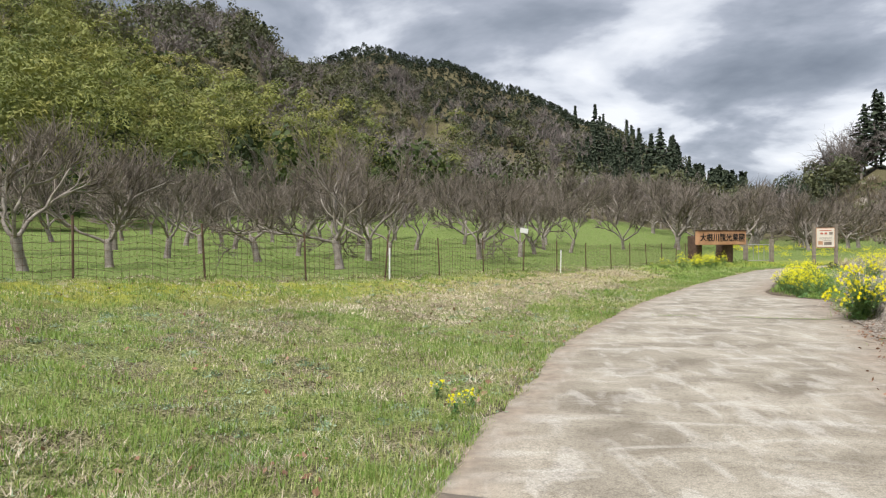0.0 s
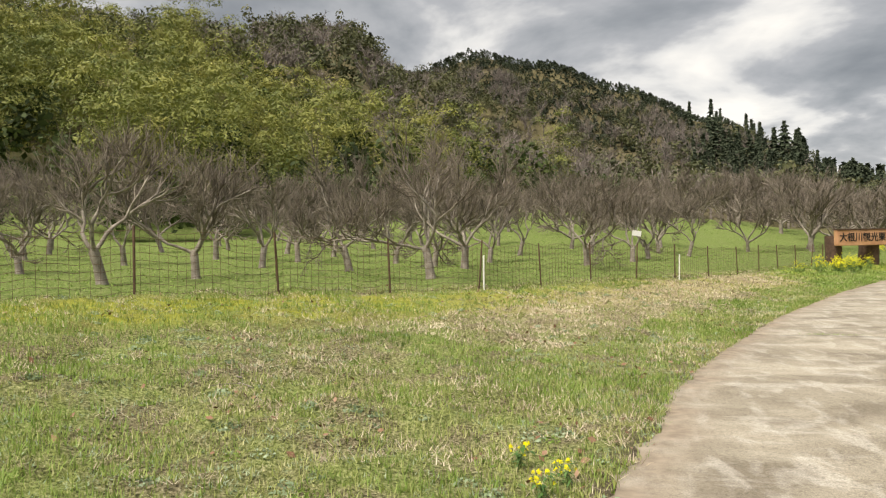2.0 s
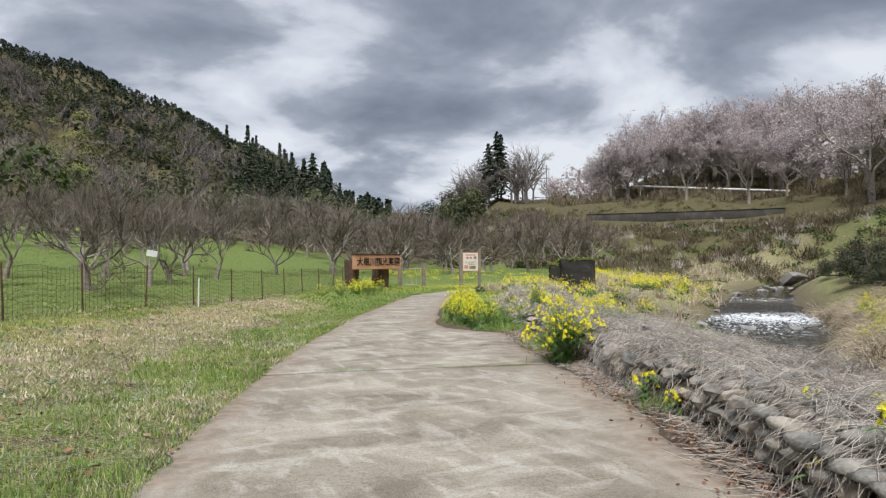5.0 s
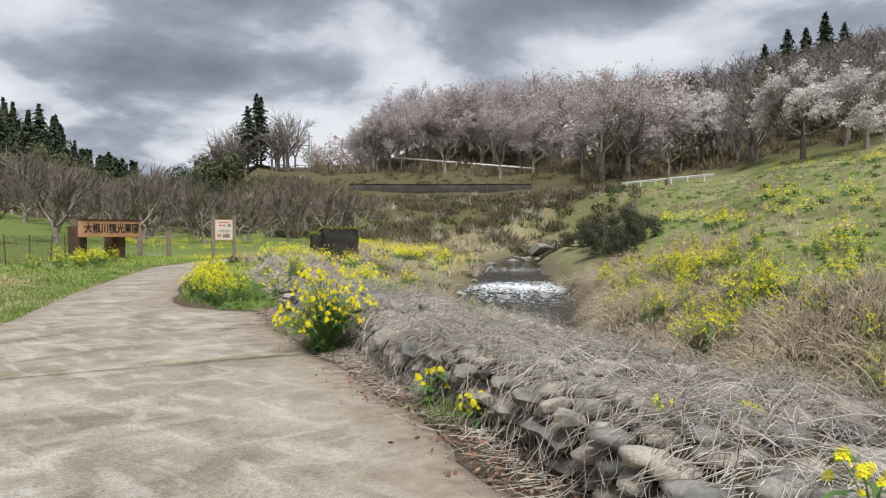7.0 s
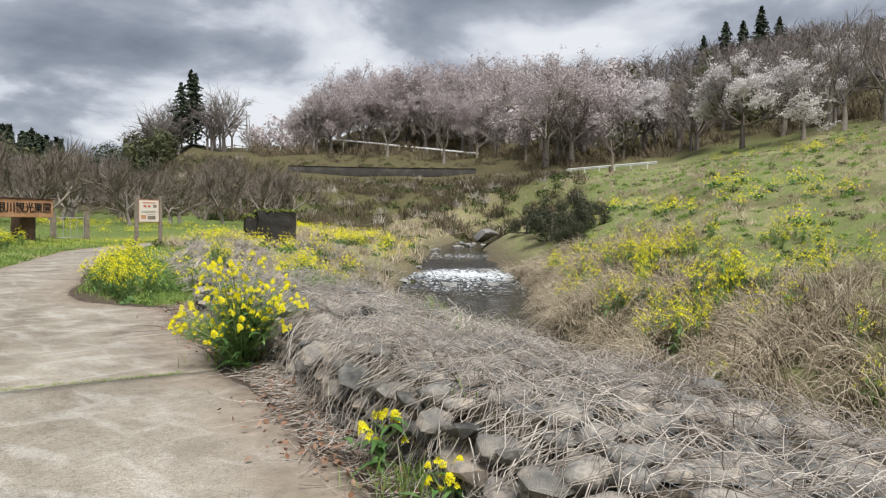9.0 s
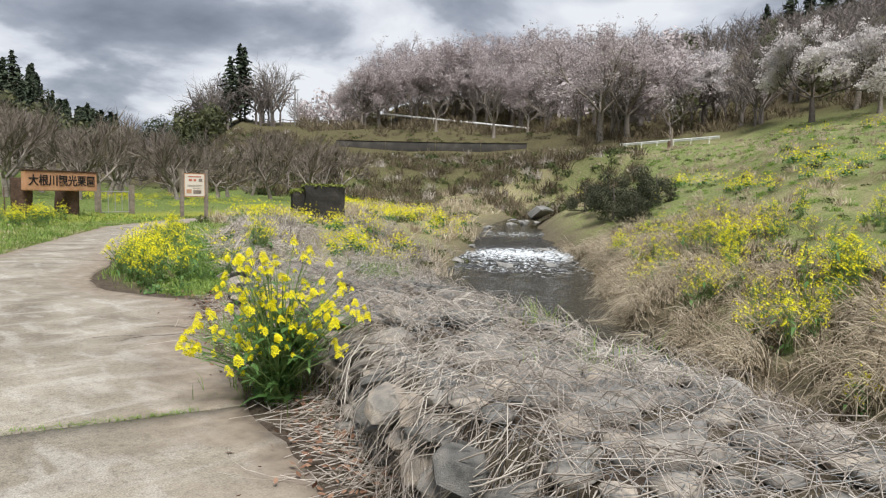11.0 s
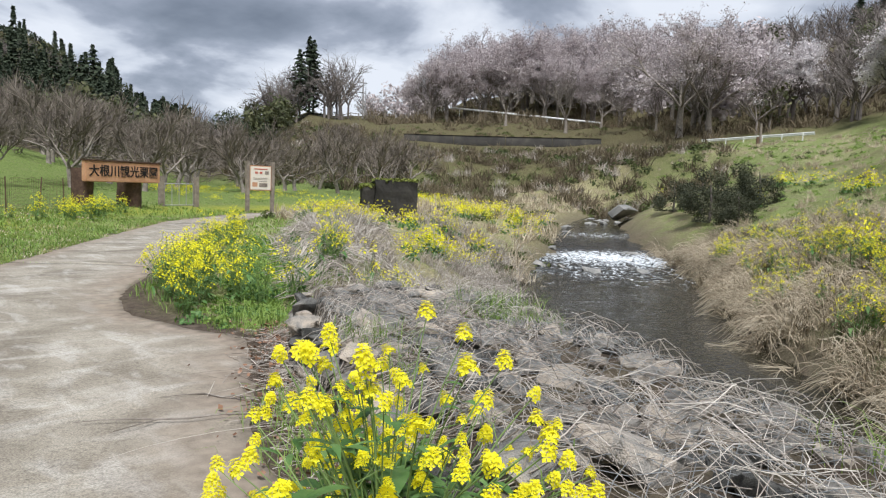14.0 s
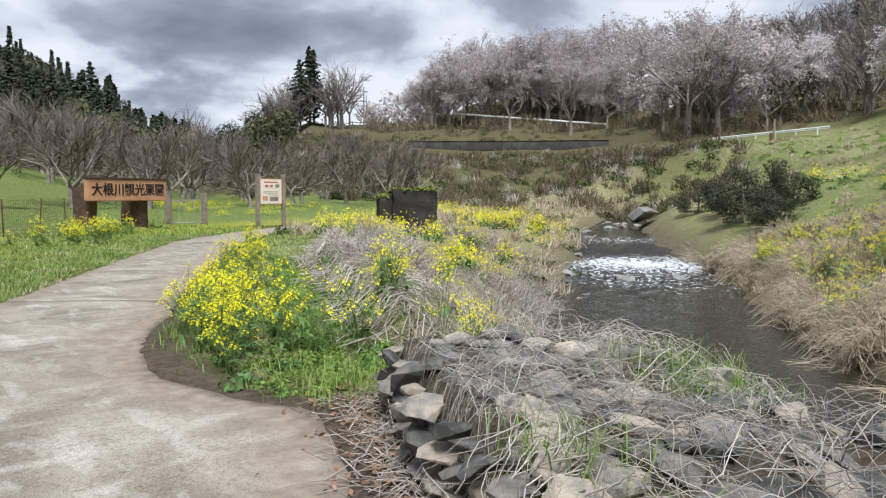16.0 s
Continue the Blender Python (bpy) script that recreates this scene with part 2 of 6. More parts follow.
def smooth(a, b, v):
    t = np.clip((v - a) / (b - a), 0, 1)
    return t * t * (3 - 2 * t)


def along(line, x, y, values=None):
    """Signed distance to a polyline (positive on its right), the length along it, and values carried along it."""
    best = np.full(np.shape(x), 1e9)
    side, run, val = np.zeros_like(best), np.zeros_like(best), np.zeros_like(best)
    start = 0.0
    for i in range(len(line) - 1):
        (ax, ay), (bx, by) = line[i], line[i + 1]
        dx, dy = bx - ax, by - ay
        n = math.hypot(dx, dy)
        t = np.clip(((x - ax) * dx + (y - ay) * dy) / (n * n), 0, 1)
        px, py = x - (ax + t * dx), y - (ay + t * dy)
        d = np.hypot(px, py)
        near = d < best
        best = np.where(near, d, best)
        side = np.where(near, np.where(px * dy - py * dx > 0, 1.0, -1.0), side)
        run = np.where(near, start + t * n, run)
        if values is not None:
            val = np.where(near, values[i] + t * (values[i + 1] - values[i]), val)
        start += n
    return best * side, run, val


def rough_field(x, y, s, seed):
    """Cheap waves of several sizes, from -1 to 1."""
    rng = np.random.RandomState(seed)
    out, amp, tot = 0, 1.0, 0.0
    for k in range(5):
        a = rng.uniform(0, 6.28, 3)
        f = (1.9 ** k) / s
        out = out + amp * np.sin(f * (x * np.cos(a[0]) + y * np.sin(a[0])) + a[1] + 1.7 * np.sin(f * .6 * (y * np.cos(a[0]) - x * np.sin(a[0])) + a[2]))
        tot += amp
        amp *= .7
    return out / tot * 1.6


def ground(x, y):
    x, y = np.asarray(x, float), np.asarray(y, float)
    dx, dy = x - CENTRE[0], y - CENTRE[1]
    r, az = np.hypot(dx, dy), np.degrees(np.arctan2(dx, dy))
    i = np.clip(np.searchsorted(AZ, az) - 1, 0, len(AZ) - 2)
    j = np.clip(np.searchsorted(RINGS, r) - 1, 0, len(RINGS) - 2)
    u = smooth(0, 1, np.clip((az - AZ[i]) / (AZ[i + 1] - AZ[i]), 0, 1))
    v = np.clip((r - RINGS[j]) / (RINGS[j + 1] - RINGS[j]), 0, 1)
    z = (TABLE[i, j] * (1 - u) + TABLE[i + 1, j] * u) * (1 - v) + (TABLE[i, j + 1] * (1 - u) + TABLE[i + 1, j + 1] * u) * v
    z = z + rough_field(x, y, 9, 4) * np.clip((r - 45) / 120, 0, 1) * 1.2
    left, right = -along(LEFT_EDGE, x, y)[0], along(RIGHT_EDGE, x, y)[0]
    bank = .95 * smooth(-.3, 10, left) + .06 * rough_field(x, y, .4, 9) * smooth(.2, 2, left)
    z = np.where(left > 0, bank + (z - bank) * smooth(9, 22, left), z)
    z = np.where(right > 0, z * smooth(0, 3, right) + .03 * rough_field(x, y, .5, 3) * smooth(.1, 1, right), z)
    # gabions beside the road
    g, run, _ = along(FRONT, x, y)
    end = (x - 10.5) * .5 + (y - 18.5) * .87
    wide, tilt = 1.75 + .25 * smooth(22, 25, run), .03
    top = .45 - tilt * np.clip(g, 0, 9) - 1.5 * np.clip(g - wide, 0, 9) + .045 * rough_field(x, y, .35, 12)
    g2, run2, _ = along(SECOND, x, y)
    top2 = .34 - .09 * np.clip(g2, 0, 5)
    inside = smooth(0, .3, g2) * smooth(4, 2.5, g2) * (run2 > .01) * (run2 < 17.5)
    z = z + inside * np.clip(top2, 0, 1)
    # stream bed
    d, srun, _ = along(STREAM, x, y)
    hw = along(STREAM, x, y, HALF)[2]
    lv = along(STREAM, x, y, LEVEL)[2]
    out = np.abs(d) - hw + .25 * rough_field(x, y, 1.2, 21)
    far_side = np.clip(out, 0, None)
    cut = lv - .35 + np.where(d > 0, np.minimum(1.9 * far_side, .35 + .5 * far_side), .5 * far_side + .14 * np.clip(out - 3, 0, None) ** 2) + .12 * np.clip(out - 6, 0, None) ** 2 + .25 * np.clip(out, -1, 0)
    z = np.minimum(z, cut)
    mat = np.maximum(top * smooth(0, .12, g), np.minimum(top, lv - .35))
    z = np.where((g > 0) & (end < 0) & (g < 8), np.maximum(mat, np.minimum(z, top)), z)
    on_road = (left < 0) & (right < 0) & (y < 58)
    lip = np.minimum(smooth(0, .15, -left), smooth(0, .15, -right))
    return np.where(on_road, -.10 * lip, z)


def ground1(x, y):
    return float(ground(np.array([x]), np.array([y]))[0])


# ---- mesh helpers ----


def mesh_np(name, V, F, mat, smooth_faces=False):
    V, F = np.ascontiguousarray(V, np.float32), np.ascontiguousarray(F, np.int32)
    me = bpy.data.meshes.new(name)
    me.vertices.add(len(V))
    me.vertices.foreach_set("co", V.ravel())
    me.loops.add(F.size)
    me.loops.foreach_set("vertex_index", F.ravel())
    me.polygons.add(len(F))
    me.polygons.foreach_set("loop_start", np.arange(0, F.size, F.shape[1], dtype=np.int32))
    if smooth_faces:
        me.polygons.foreach_set("use_smooth", np.ones(len(F), bool))
    me.update(calc_edges=True)
    me.materials.append(mat)
    return me


class Heap:
    """Collects triangles and quads (as triangles) for one mesh."""

    def __init__(self):
        self.v, self.f, self.n = [], [], 0

    def add(self, V, F):
        V, F = np.asarray(V, float), np.asarray(F, int)
        if F.shape[1] == 4:
            F = np.concatenate([F[:, [0, 1, 2]], F[:, [0, 2, 3]]])
        self.v.append(V)
        self.f.append(F + self.n)
        self.n += len(V)

    def tube(self, pts, radii, k=4, cap=False):
        P = np.asarray(pts, float)
        n = len(P)
        T = np.gradient(P, axis=0)
        T /= np.linalg.norm(T, axis=1)[:, None] + 1e-9
        ref = np.where(np.abs(T[:, 2:3]) > .9, np.array([[1., 0, 0]]), np.array([[0, 0, 1.]]))
        A = np.cross(T, ref)
        A /= np.linalg.norm(A, axis=1)[:, None] + 1e-9
        B = np.cross(T, A)
        a = np.arange(k) * 2 * np.pi / k
        R = np.broadcast_to(np.asarray(radii, float), (n,))[:, None, None]
        V = P[:, None, :] + R * (np.cos(a)[None, :, None] * A[:, None, :] + np.sin(a)[None, :, None] * B[:, None, :])
        i, j = np.meshgrid(np.arange(n - 1), np.arange(k), indexing="ij")
        F = np.stack([i * k + j, i * k + (j + 1) % k, (i + 1) * k + (j + 1) % k, (i + 1) * k + j], -1).reshape(-1, 4)
        self.add(V.reshape(-1, 3), F)
        if cap:
            for row in (0, n - 1):
                m = V[row].mean(0)
                self.add(np.vstack([V[row], m]), [[q, (q + 1) % k, k] for q in range(k)])

    def box(self, lo, hi, m=None):
        V = np.array([(x, y, z) for x in (lo[0], hi[0]) for y in (lo[1], hi[1]) for z in (lo[2], hi[2])], float)
        if m is not None:
            V = np.array([m @ Vector(v) for v in V])
        self.add(V, [[0, 1, 3, 2], [4, 6, 7, 5], [0, 4, 5, 1], [2, 3, 7, 6], [0, 2, 6, 4], [1, 5, 7, 3]])

    def arrays(self):
        return np.concatenate(self.v), np.concatenate(self.f)

    def mesh(self, name, mat, smooth_faces=False):
        V, F = self.arrays()
        return mesh_np(name, V, F, mat, smooth_faces)


def part(name, heap, mat, parent, label="", smooth_faces=False):
    ob = new(name, heap.mesh(name, mat, smooth_faces) if isinstance(heap, Heap) else heap)
    ob.parent = parent
    return tagged(ob, label)


def thing(name, m, label, category, group="", kind=""):
    e = new(name)
    e.matrix_world = m
    return tagged(e, label, category, group, kind)


def scatter(name, V, F, places, scales, turns, mat, label, category, lean=None):
    """Many copies of one shape as ONE object of stuff."""
    places, n = np.asarray(places, float), len(places)
    c, s = np.cos(turns)[:, None], np.sin(turns)[:, None]
    sc = np.asarray(scales, float).reshape(n, -1)
    S = np.broadcast_to(sc, (n, 3)) if sc.shape[1] == 1 else sc
    X = V[None, :, :] * S[:, None, :]
    if lean is not None:
        X = X + X[:, :, 2:3] * np.concatenate([lean, np.zeros((n, 1))], 1)[:, None, :]
    W = np.stack([X[..., 0] * c - X[..., 1] * s, X[..., 0] * s + X[..., 1] * c, X[..., 2]], -1) + places[:, None, :]
    G = (F[None] + (np.arange(n) * len(V))[:, None, None]).reshape(-1, F.shape[1])
    ob = new(name, mesh_np(name, W.reshape(-1, 3), G, mat))
    return tagged(ob, label, category, "", "stuff")


def cards(rng, C, N, size, aspect=.5, jitter=.6):
    """Small leaf-like quads at points C, facing roughly N."""
    n = len(C)
    N = N + rng.normal(0, jitter, (n, 3))
    N /= np.linalg.norm(N, axis=1)[:, None] + 1e-9
    A = np.cross(N, rng.normal(0, 1, (n, 3)))
    A /= np.linalg.norm(A, axis=1)[:, None] + 1e-9
    B = np.cross(N, A)
    s = (np.asarray(size) * rng.uniform(.6, 1.3, n))[:, None]
    V = np.stack([C - A * s, C + B * s * aspect, C + A * s, C - B * s * aspect], 1).reshape(-1, 3)
    F = np.arange(n * 4).reshape(-1, 4)
    return V, np.concatenate([F[:, [0, 1, 2]], F[:, [0, 2, 3]]])

# ---- ground, road, water ----


def ground_material():
    m = bpy.data.materials.new("ground")
    m.use_nodes = True
    n, l = m.node_tree.nodes, m.node_tree.links
    b = n["Principled BSDF"]
    b.inputs["Roughness"].default_value, b.inputs["Specular IOR Level"].default_value = .95, .1
    tc = n.new("ShaderNodeTexCoord")

    def noise_at(scale, detail=5, rough=.6):
        k = n.new("ShaderNodeTexNoise")
        k.inputs["Scale"].default_value, k.inputs["Detail"].default_value, k.inputs["Roughness"].default_value = scale, detail, rough
        l.new(tc.outputs["Object"], k.inputs["Vector"])
        return k.outputs[0]

    def ramp(src, stops):
        k = n.new("ShaderNodeValToRGB")
        while len(k.color_ramp.elements) < len(stops):
            k.color_ramp.elements.new(.5)
        for e, (p, c) in zip(k.color_ramp.elements, stops):
            e.position, e.color = p, (*c, 1)
        l.new(src, k.inputs[0])
        return k.outputs[0]

    def mix(fac, a, c):
        k = n.new("ShaderNodeMix")
        k.data_type = "RGBA"
        l.new(fac, k.inputs[0])
        l.new(a, k.inputs[6])
        l.new(c, k.inputs[7])
        return k.outputs[2]

    def zone(name, soft):
        k = n.new("ShaderNodeAttribute")
        k.attribute_name = name
        w = n.new("ShaderNodeMath")
        w.operation = "MULTIPLY_ADD"
        l.new(soft, w.inputs[0])
        w.inputs[1].default_value, w.inputs[2].default_value = 1.2, -.6
        a = n.new("ShaderNodeMath")
        a.operation = "ADD"
        a.use_clamp = True
        l.new(k.outputs["Fac"], a.inputs[0])
        mul = n.new("ShaderNodeMath")
        mul.operation = "MULTIPLY"
        l.new(w.outputs[0], mul.inputs[0])
        l.new(k.outputs["Fac"], mul.inputs[1])
        l.new(mul.outputs[0], a.inputs[1])
        return a.outputs[0]

    mid, fine, tiny = noise_at(1.5), noise_at(9), noise_at(32, 5, .7)
    scruff = mix(ramp(mid, [(.38, (0, 0, 0)), (.6, (1, 1, 1))]), ramp(tiny, [(.36, (.05, .042, .025)), (.5, (.20, .175, .10)), (.64, (.46, .41, .27))]), ramp(tiny, [(.36, (.07, .09, .028)), (.5, (.225, .27, .085)), (.64, (.44, .47, .21))]))
    lush = ramp(fine, [(.3, (.085, .135, .03)), (.5, (.155, .21, .06)), (.75, (.27, .30, .12))])
    moss = ramp(fine, [(.3, (.20, .22, .03)), (.6, (.36, .37, .06)), (.8, (.46, .43, .12))])
    straw = ramp(fine, [(.3, (.26, .21, .12)), (.6, (.46, .39, .25)), (.8, (.58, .51, .36))])
    dirt = ramp(fine, [(.3, (.075, .058, .043)), (.55, (.14, .11, .085)), (.8, (.22, .18, .14))])
    scrub = ramp(fine, [(.3, (.06, .05, .03)), (.55, (.12, .105, .055)), (.8, (.19, .16, .09))])
    col = scruff
    for name, c in (("lush", lush), ("mossy", moss), ("straw", straw), ("scrub", scrub), ("dirt", dirt)):
        col = mix(zone(name, mid), col, c)
    l.new(col, b.inputs["Base Color"])
    k = n.new("ShaderNodeBump")
    k.inputs["Strength"].default_value, k.inputs["Distance"].default_value = .9, .06
    l.new(tiny, k.inputs["Height"])
    l.new(k.outputs[0], b.inputs["Normal"])
    return m


def axis(lo, hi, step, far):
    mid = list(np.arange(lo, hi + step / 2, step))
    d, out = step, []
    a = 0
    while a < far:
        d = min(d * 1.075, 60)
        a += d
        out.append(a)
    return np.array([lo - v for v in out[::-1]] + mid + [hi + v for v in out])


def build_ground():
    xs, ys = axis(-9, 19, .16, 2200), axis(1.5, 30, .16, 2200)
    X, Y = np.meshgrid(xs, ys, indexing="ij")
    Z = ground(X, Y)
    nx, ny = X.shape
    i, j = np.meshgrid(np.arange(nx - 1), np.arange(ny - 1), indexing="ij")
    F = np.stack([i * ny + j, (i + 1) * ny + j, (i + 1) * ny + j + 1, i * ny + j + 1], -1).reshape(-1, 4)
    me = mesh_np("ground", np.stack([X, Y, Z], -1).reshape(-1, 3), F, ground_material(), True)
    x, y, z = X.ravel(), Y.ravel(), Z.ravel()
    left, right = -along(LEFT_EDGE, x, y)[0], along(RIGHT_EDGE, x, y)[0]
    fence = -along(FENCE, x, y)[0]
    ds, _, hw = along(STREAM, x, y, HALF)
    r = np.hypot(x - 3, y - 8)
    az = np.degrees(np.arctan2(x - 3, y - 8))
    lush = np.maximum(smooth(-.3, 1.2, fence), smooth(3, 6, ds - hw) * smooth(50, 58, az) * smooth(20, 32, r) * .5)
    lush = np.maximum(lush, smooth(26, 32, y) * (left > 0) * .8)
    lush = lush * (1 - smooth(70, 105, r) * (az < 20))
    mossy = smooth(-3.2, -1.8, fence) * smooth(.3, -.6, fence) * (left > 0) * .85
    straw = np.exp(-(((left - 3.5) / 1.3) ** 2)) * smooth(13, 17, y) * smooth(34, 29, y) * (left > 0) * (.75 + .4 * rough_field(x, y, 1.1, 95))
    straw = np.maximum(straw, smooth(-.5, .5, ds) * smooth(7, 4, np.abs(ds) - hw) * smooth(.3, 1.0, np.abs(ds) - hw) * (.1 + .35 * rough_field(x, y, .5, 96)))
    straw = np.maximum(straw, smooth(.5, 1.2, -ds - hw) * smooth(14, 9, -ds - hw) * (x > 11.5) * (y > 20) * (.4 + .35 * rough_field(x, y, .9, 97)))
    slope = (ds > hw + 3) & (az > 54) & (r < 108)
    straw = np.maximum(straw, slope * smooth(.2, .7, rough_field(x, y, 3.2, 90) + .5 * rough_field(x, y, .9, 91)) * .4)
    scrub = np.maximum(smooth(75, 100, r) * (1 - smooth(56, 64, az) * smooth(120, 100, r)), 0)
    scrub = np.maximum(scrub, slope * smooth(.3, .8, rough_field(x, y, 2.4, 92)) * .6)
    dirt = np.maximum.reduce([smooth(.35, 0, np.abs(left)) * .9, smooth(.9, .1, np.abs(right)) * (y < 40), smooth(2.6, .4, np.abs(ds) - hw) * .85])
    g = along(FRONT, x, y)[0]
    dirt = np.maximum(dirt, (g > -.1) * (g < 6) * ((x - 10.5) * .5 + (y - 18.5) * .87 < .1) * .9)
    for name, v in (("lush", lush), ("mossy", mossy), ("straw", straw), ("scrub", scrub), ("dirt", dirt)):
        me.attributes.new(name, "FLOAT", "POINT").data.foreach_set("value", np.ascontiguousarray(v, np.float32))
    tagged(new("ground", me), "grassy valley ground rising into wooded hills", "ground", "", "structure")


FENCE = np.array([(-30, -12), (-10, 8.6), (-7.2, 11.7), (-1.5, 18.4), (1.3, 22.8), (4.6, 27.4), (7.2, 31), (9.6, 34.8), (12.5, 39.2), (14.3, 42.2), (21.8, 47.6), (26, 49.6), (40, 58)])
build_ground()


def concrete_material():
    m = bpy.data.materials.new("worn_concrete")
    m.use_nodes = True
    n, l = m.node_tree.nodes, m.node_tree.links
    b = n["Principled BSDF"]
    b.inputs["Roughness"].default_value, b.inputs["Specular IOR Level"].default_value = .85, .25
    tc = n.new("ShaderNodeTexCoord")
    mp = n.new("ShaderNodeMapping")
    mp.inputs["Rotation"].default_value, mp.inputs["Scale"].default_value = (0, 0, radians(24)), (1.6, .55, 1)
    mp2 = n.new("ShaderNodeMapping")
    mp2.inputs["Rotation"].default_value, mp2.inputs["Scale"].default_value = (0, 0, radians(24)), (.5, 1.5, 1)
    l.new(tc.outputs["Object"], mp.inputs[0])
    l.new(tc.outputs["Object"], mp2.inputs[0])

    def noise_at(scale, detail, dist=0.0, src=None):
        k = n.new("ShaderNodeTexNoise")
        k.inputs["Scale"].default_value, k.inputs["Detail"].default_value, k.inputs["Distortion"].default_value = scale, detail, dist
        l.new(src or tc.outputs["Object"], k.inputs["Vector"])
        return k.outputs[0]

    def ramp(src, stops):
        k = n.new("ShaderNodeValToRGB")
        while len(k.color_ramp.elements) < len(stops):
            k.color_ramp.elements.new(.5)
        for e, (p, c) in zip(k.color_ramp.elements, stops):
            e.position, e.color = p, (*c, 1)
        l.new(src, k.inputs[0])
        return k.outputs[0]

    def mix(fac, a, c, mode="MIX"):
        k = n.new("ShaderNodeMix")
        k.data_type, k.blend_type = "RGBA", mode
        for src, dst in ((fac, 0), (a, 6), (c, 7)):
            if hasattr(src, "links"):
                l.new(src, k.inputs[dst])
            else:
                k.inputs[dst].default_value = src
        return k.outputs[2]

    base = ramp(noise_at(1.1, 8, .8), [(.32, (.195, .168, .13)), (.5, (.29, .258, .205)), (.68, (.39, .352, .288))])
    scuff = ramp(noise_at(2.6, 9, .5, mp.outputs[0]), [(.52, (0, 0, 0)), (.64, (1, 1, 1))])
    scuff2 = ramp(noise_at(2.0, 9, .5, mp2.outputs[0]), [(.54, (0, 0, 0)), (.66, (1, 1, 1))])
    grain = noise_at(95, 3)
    spots = ramp(noise_at(26, 4), [(.3, (.72, .72, .72)), (.5, (1, 1, 1))])
    pale = (.55, .52, .47, 1)
    f1 = mix(.4, (0, 0, 0, 1), scuff)
    f2 = mix(.38, (0, 0, 0, 1), scuff2)
    col = mix(f2, mix(f1, base, pale), pale)
    col = mix(1.0, col, spots, "MULTIPLY")
    col = mix(.75, col, ramp(grain, [(.3, (.5, .5, .5)), (.7, (1.4, 1.4, 1.4))]), "MULTIPLY")
    at = n.new("ShaderNodeAttribute")
    at.attribute_name = "edge"
    sandy = ramp(noise_at(7, 5), [(.3, (.19, .155, .12)), (.7, (.34, .28, .22))])
    ed = n.new("ShaderNodeMath")
    ed.operation = "MULTIPLY"
    ed.use_clamp = True
    l.new(at.outputs["Fac"], ed.inputs[0])
    l.new(ramp(noise_at(1.8, 5), [(.30, (.2, .2, .2)), (.55, (1.2, 1.2, 1.2))]), ed.inputs[1])
    col = mix(ed.outputs[0], col, sandy)
    l.new(col, b.inputs["Base Color"])
    k = n.new("ShaderNodeBump")
    k.inputs["Strength"].default_value, k.inputs["Distance"].default_value = .35, .01
    l.new(noise_at(70, 4), k.inputs["Height"])
    l.new(k.outputs[0], b.inputs["Normal"])
    return m


def resample(line, step):
    seg = np.hypot(*np.diff(line, axis=0).T)
    s = np.concatenate([[0], np.cumsum(seg)])
    q = np.linspace(0, s[-1], int(s[-1] / step) + 1)
    return np.stack([np.interp(q, s, line[:, 0]), np.interp(q, s, line[:, 1])], 1)


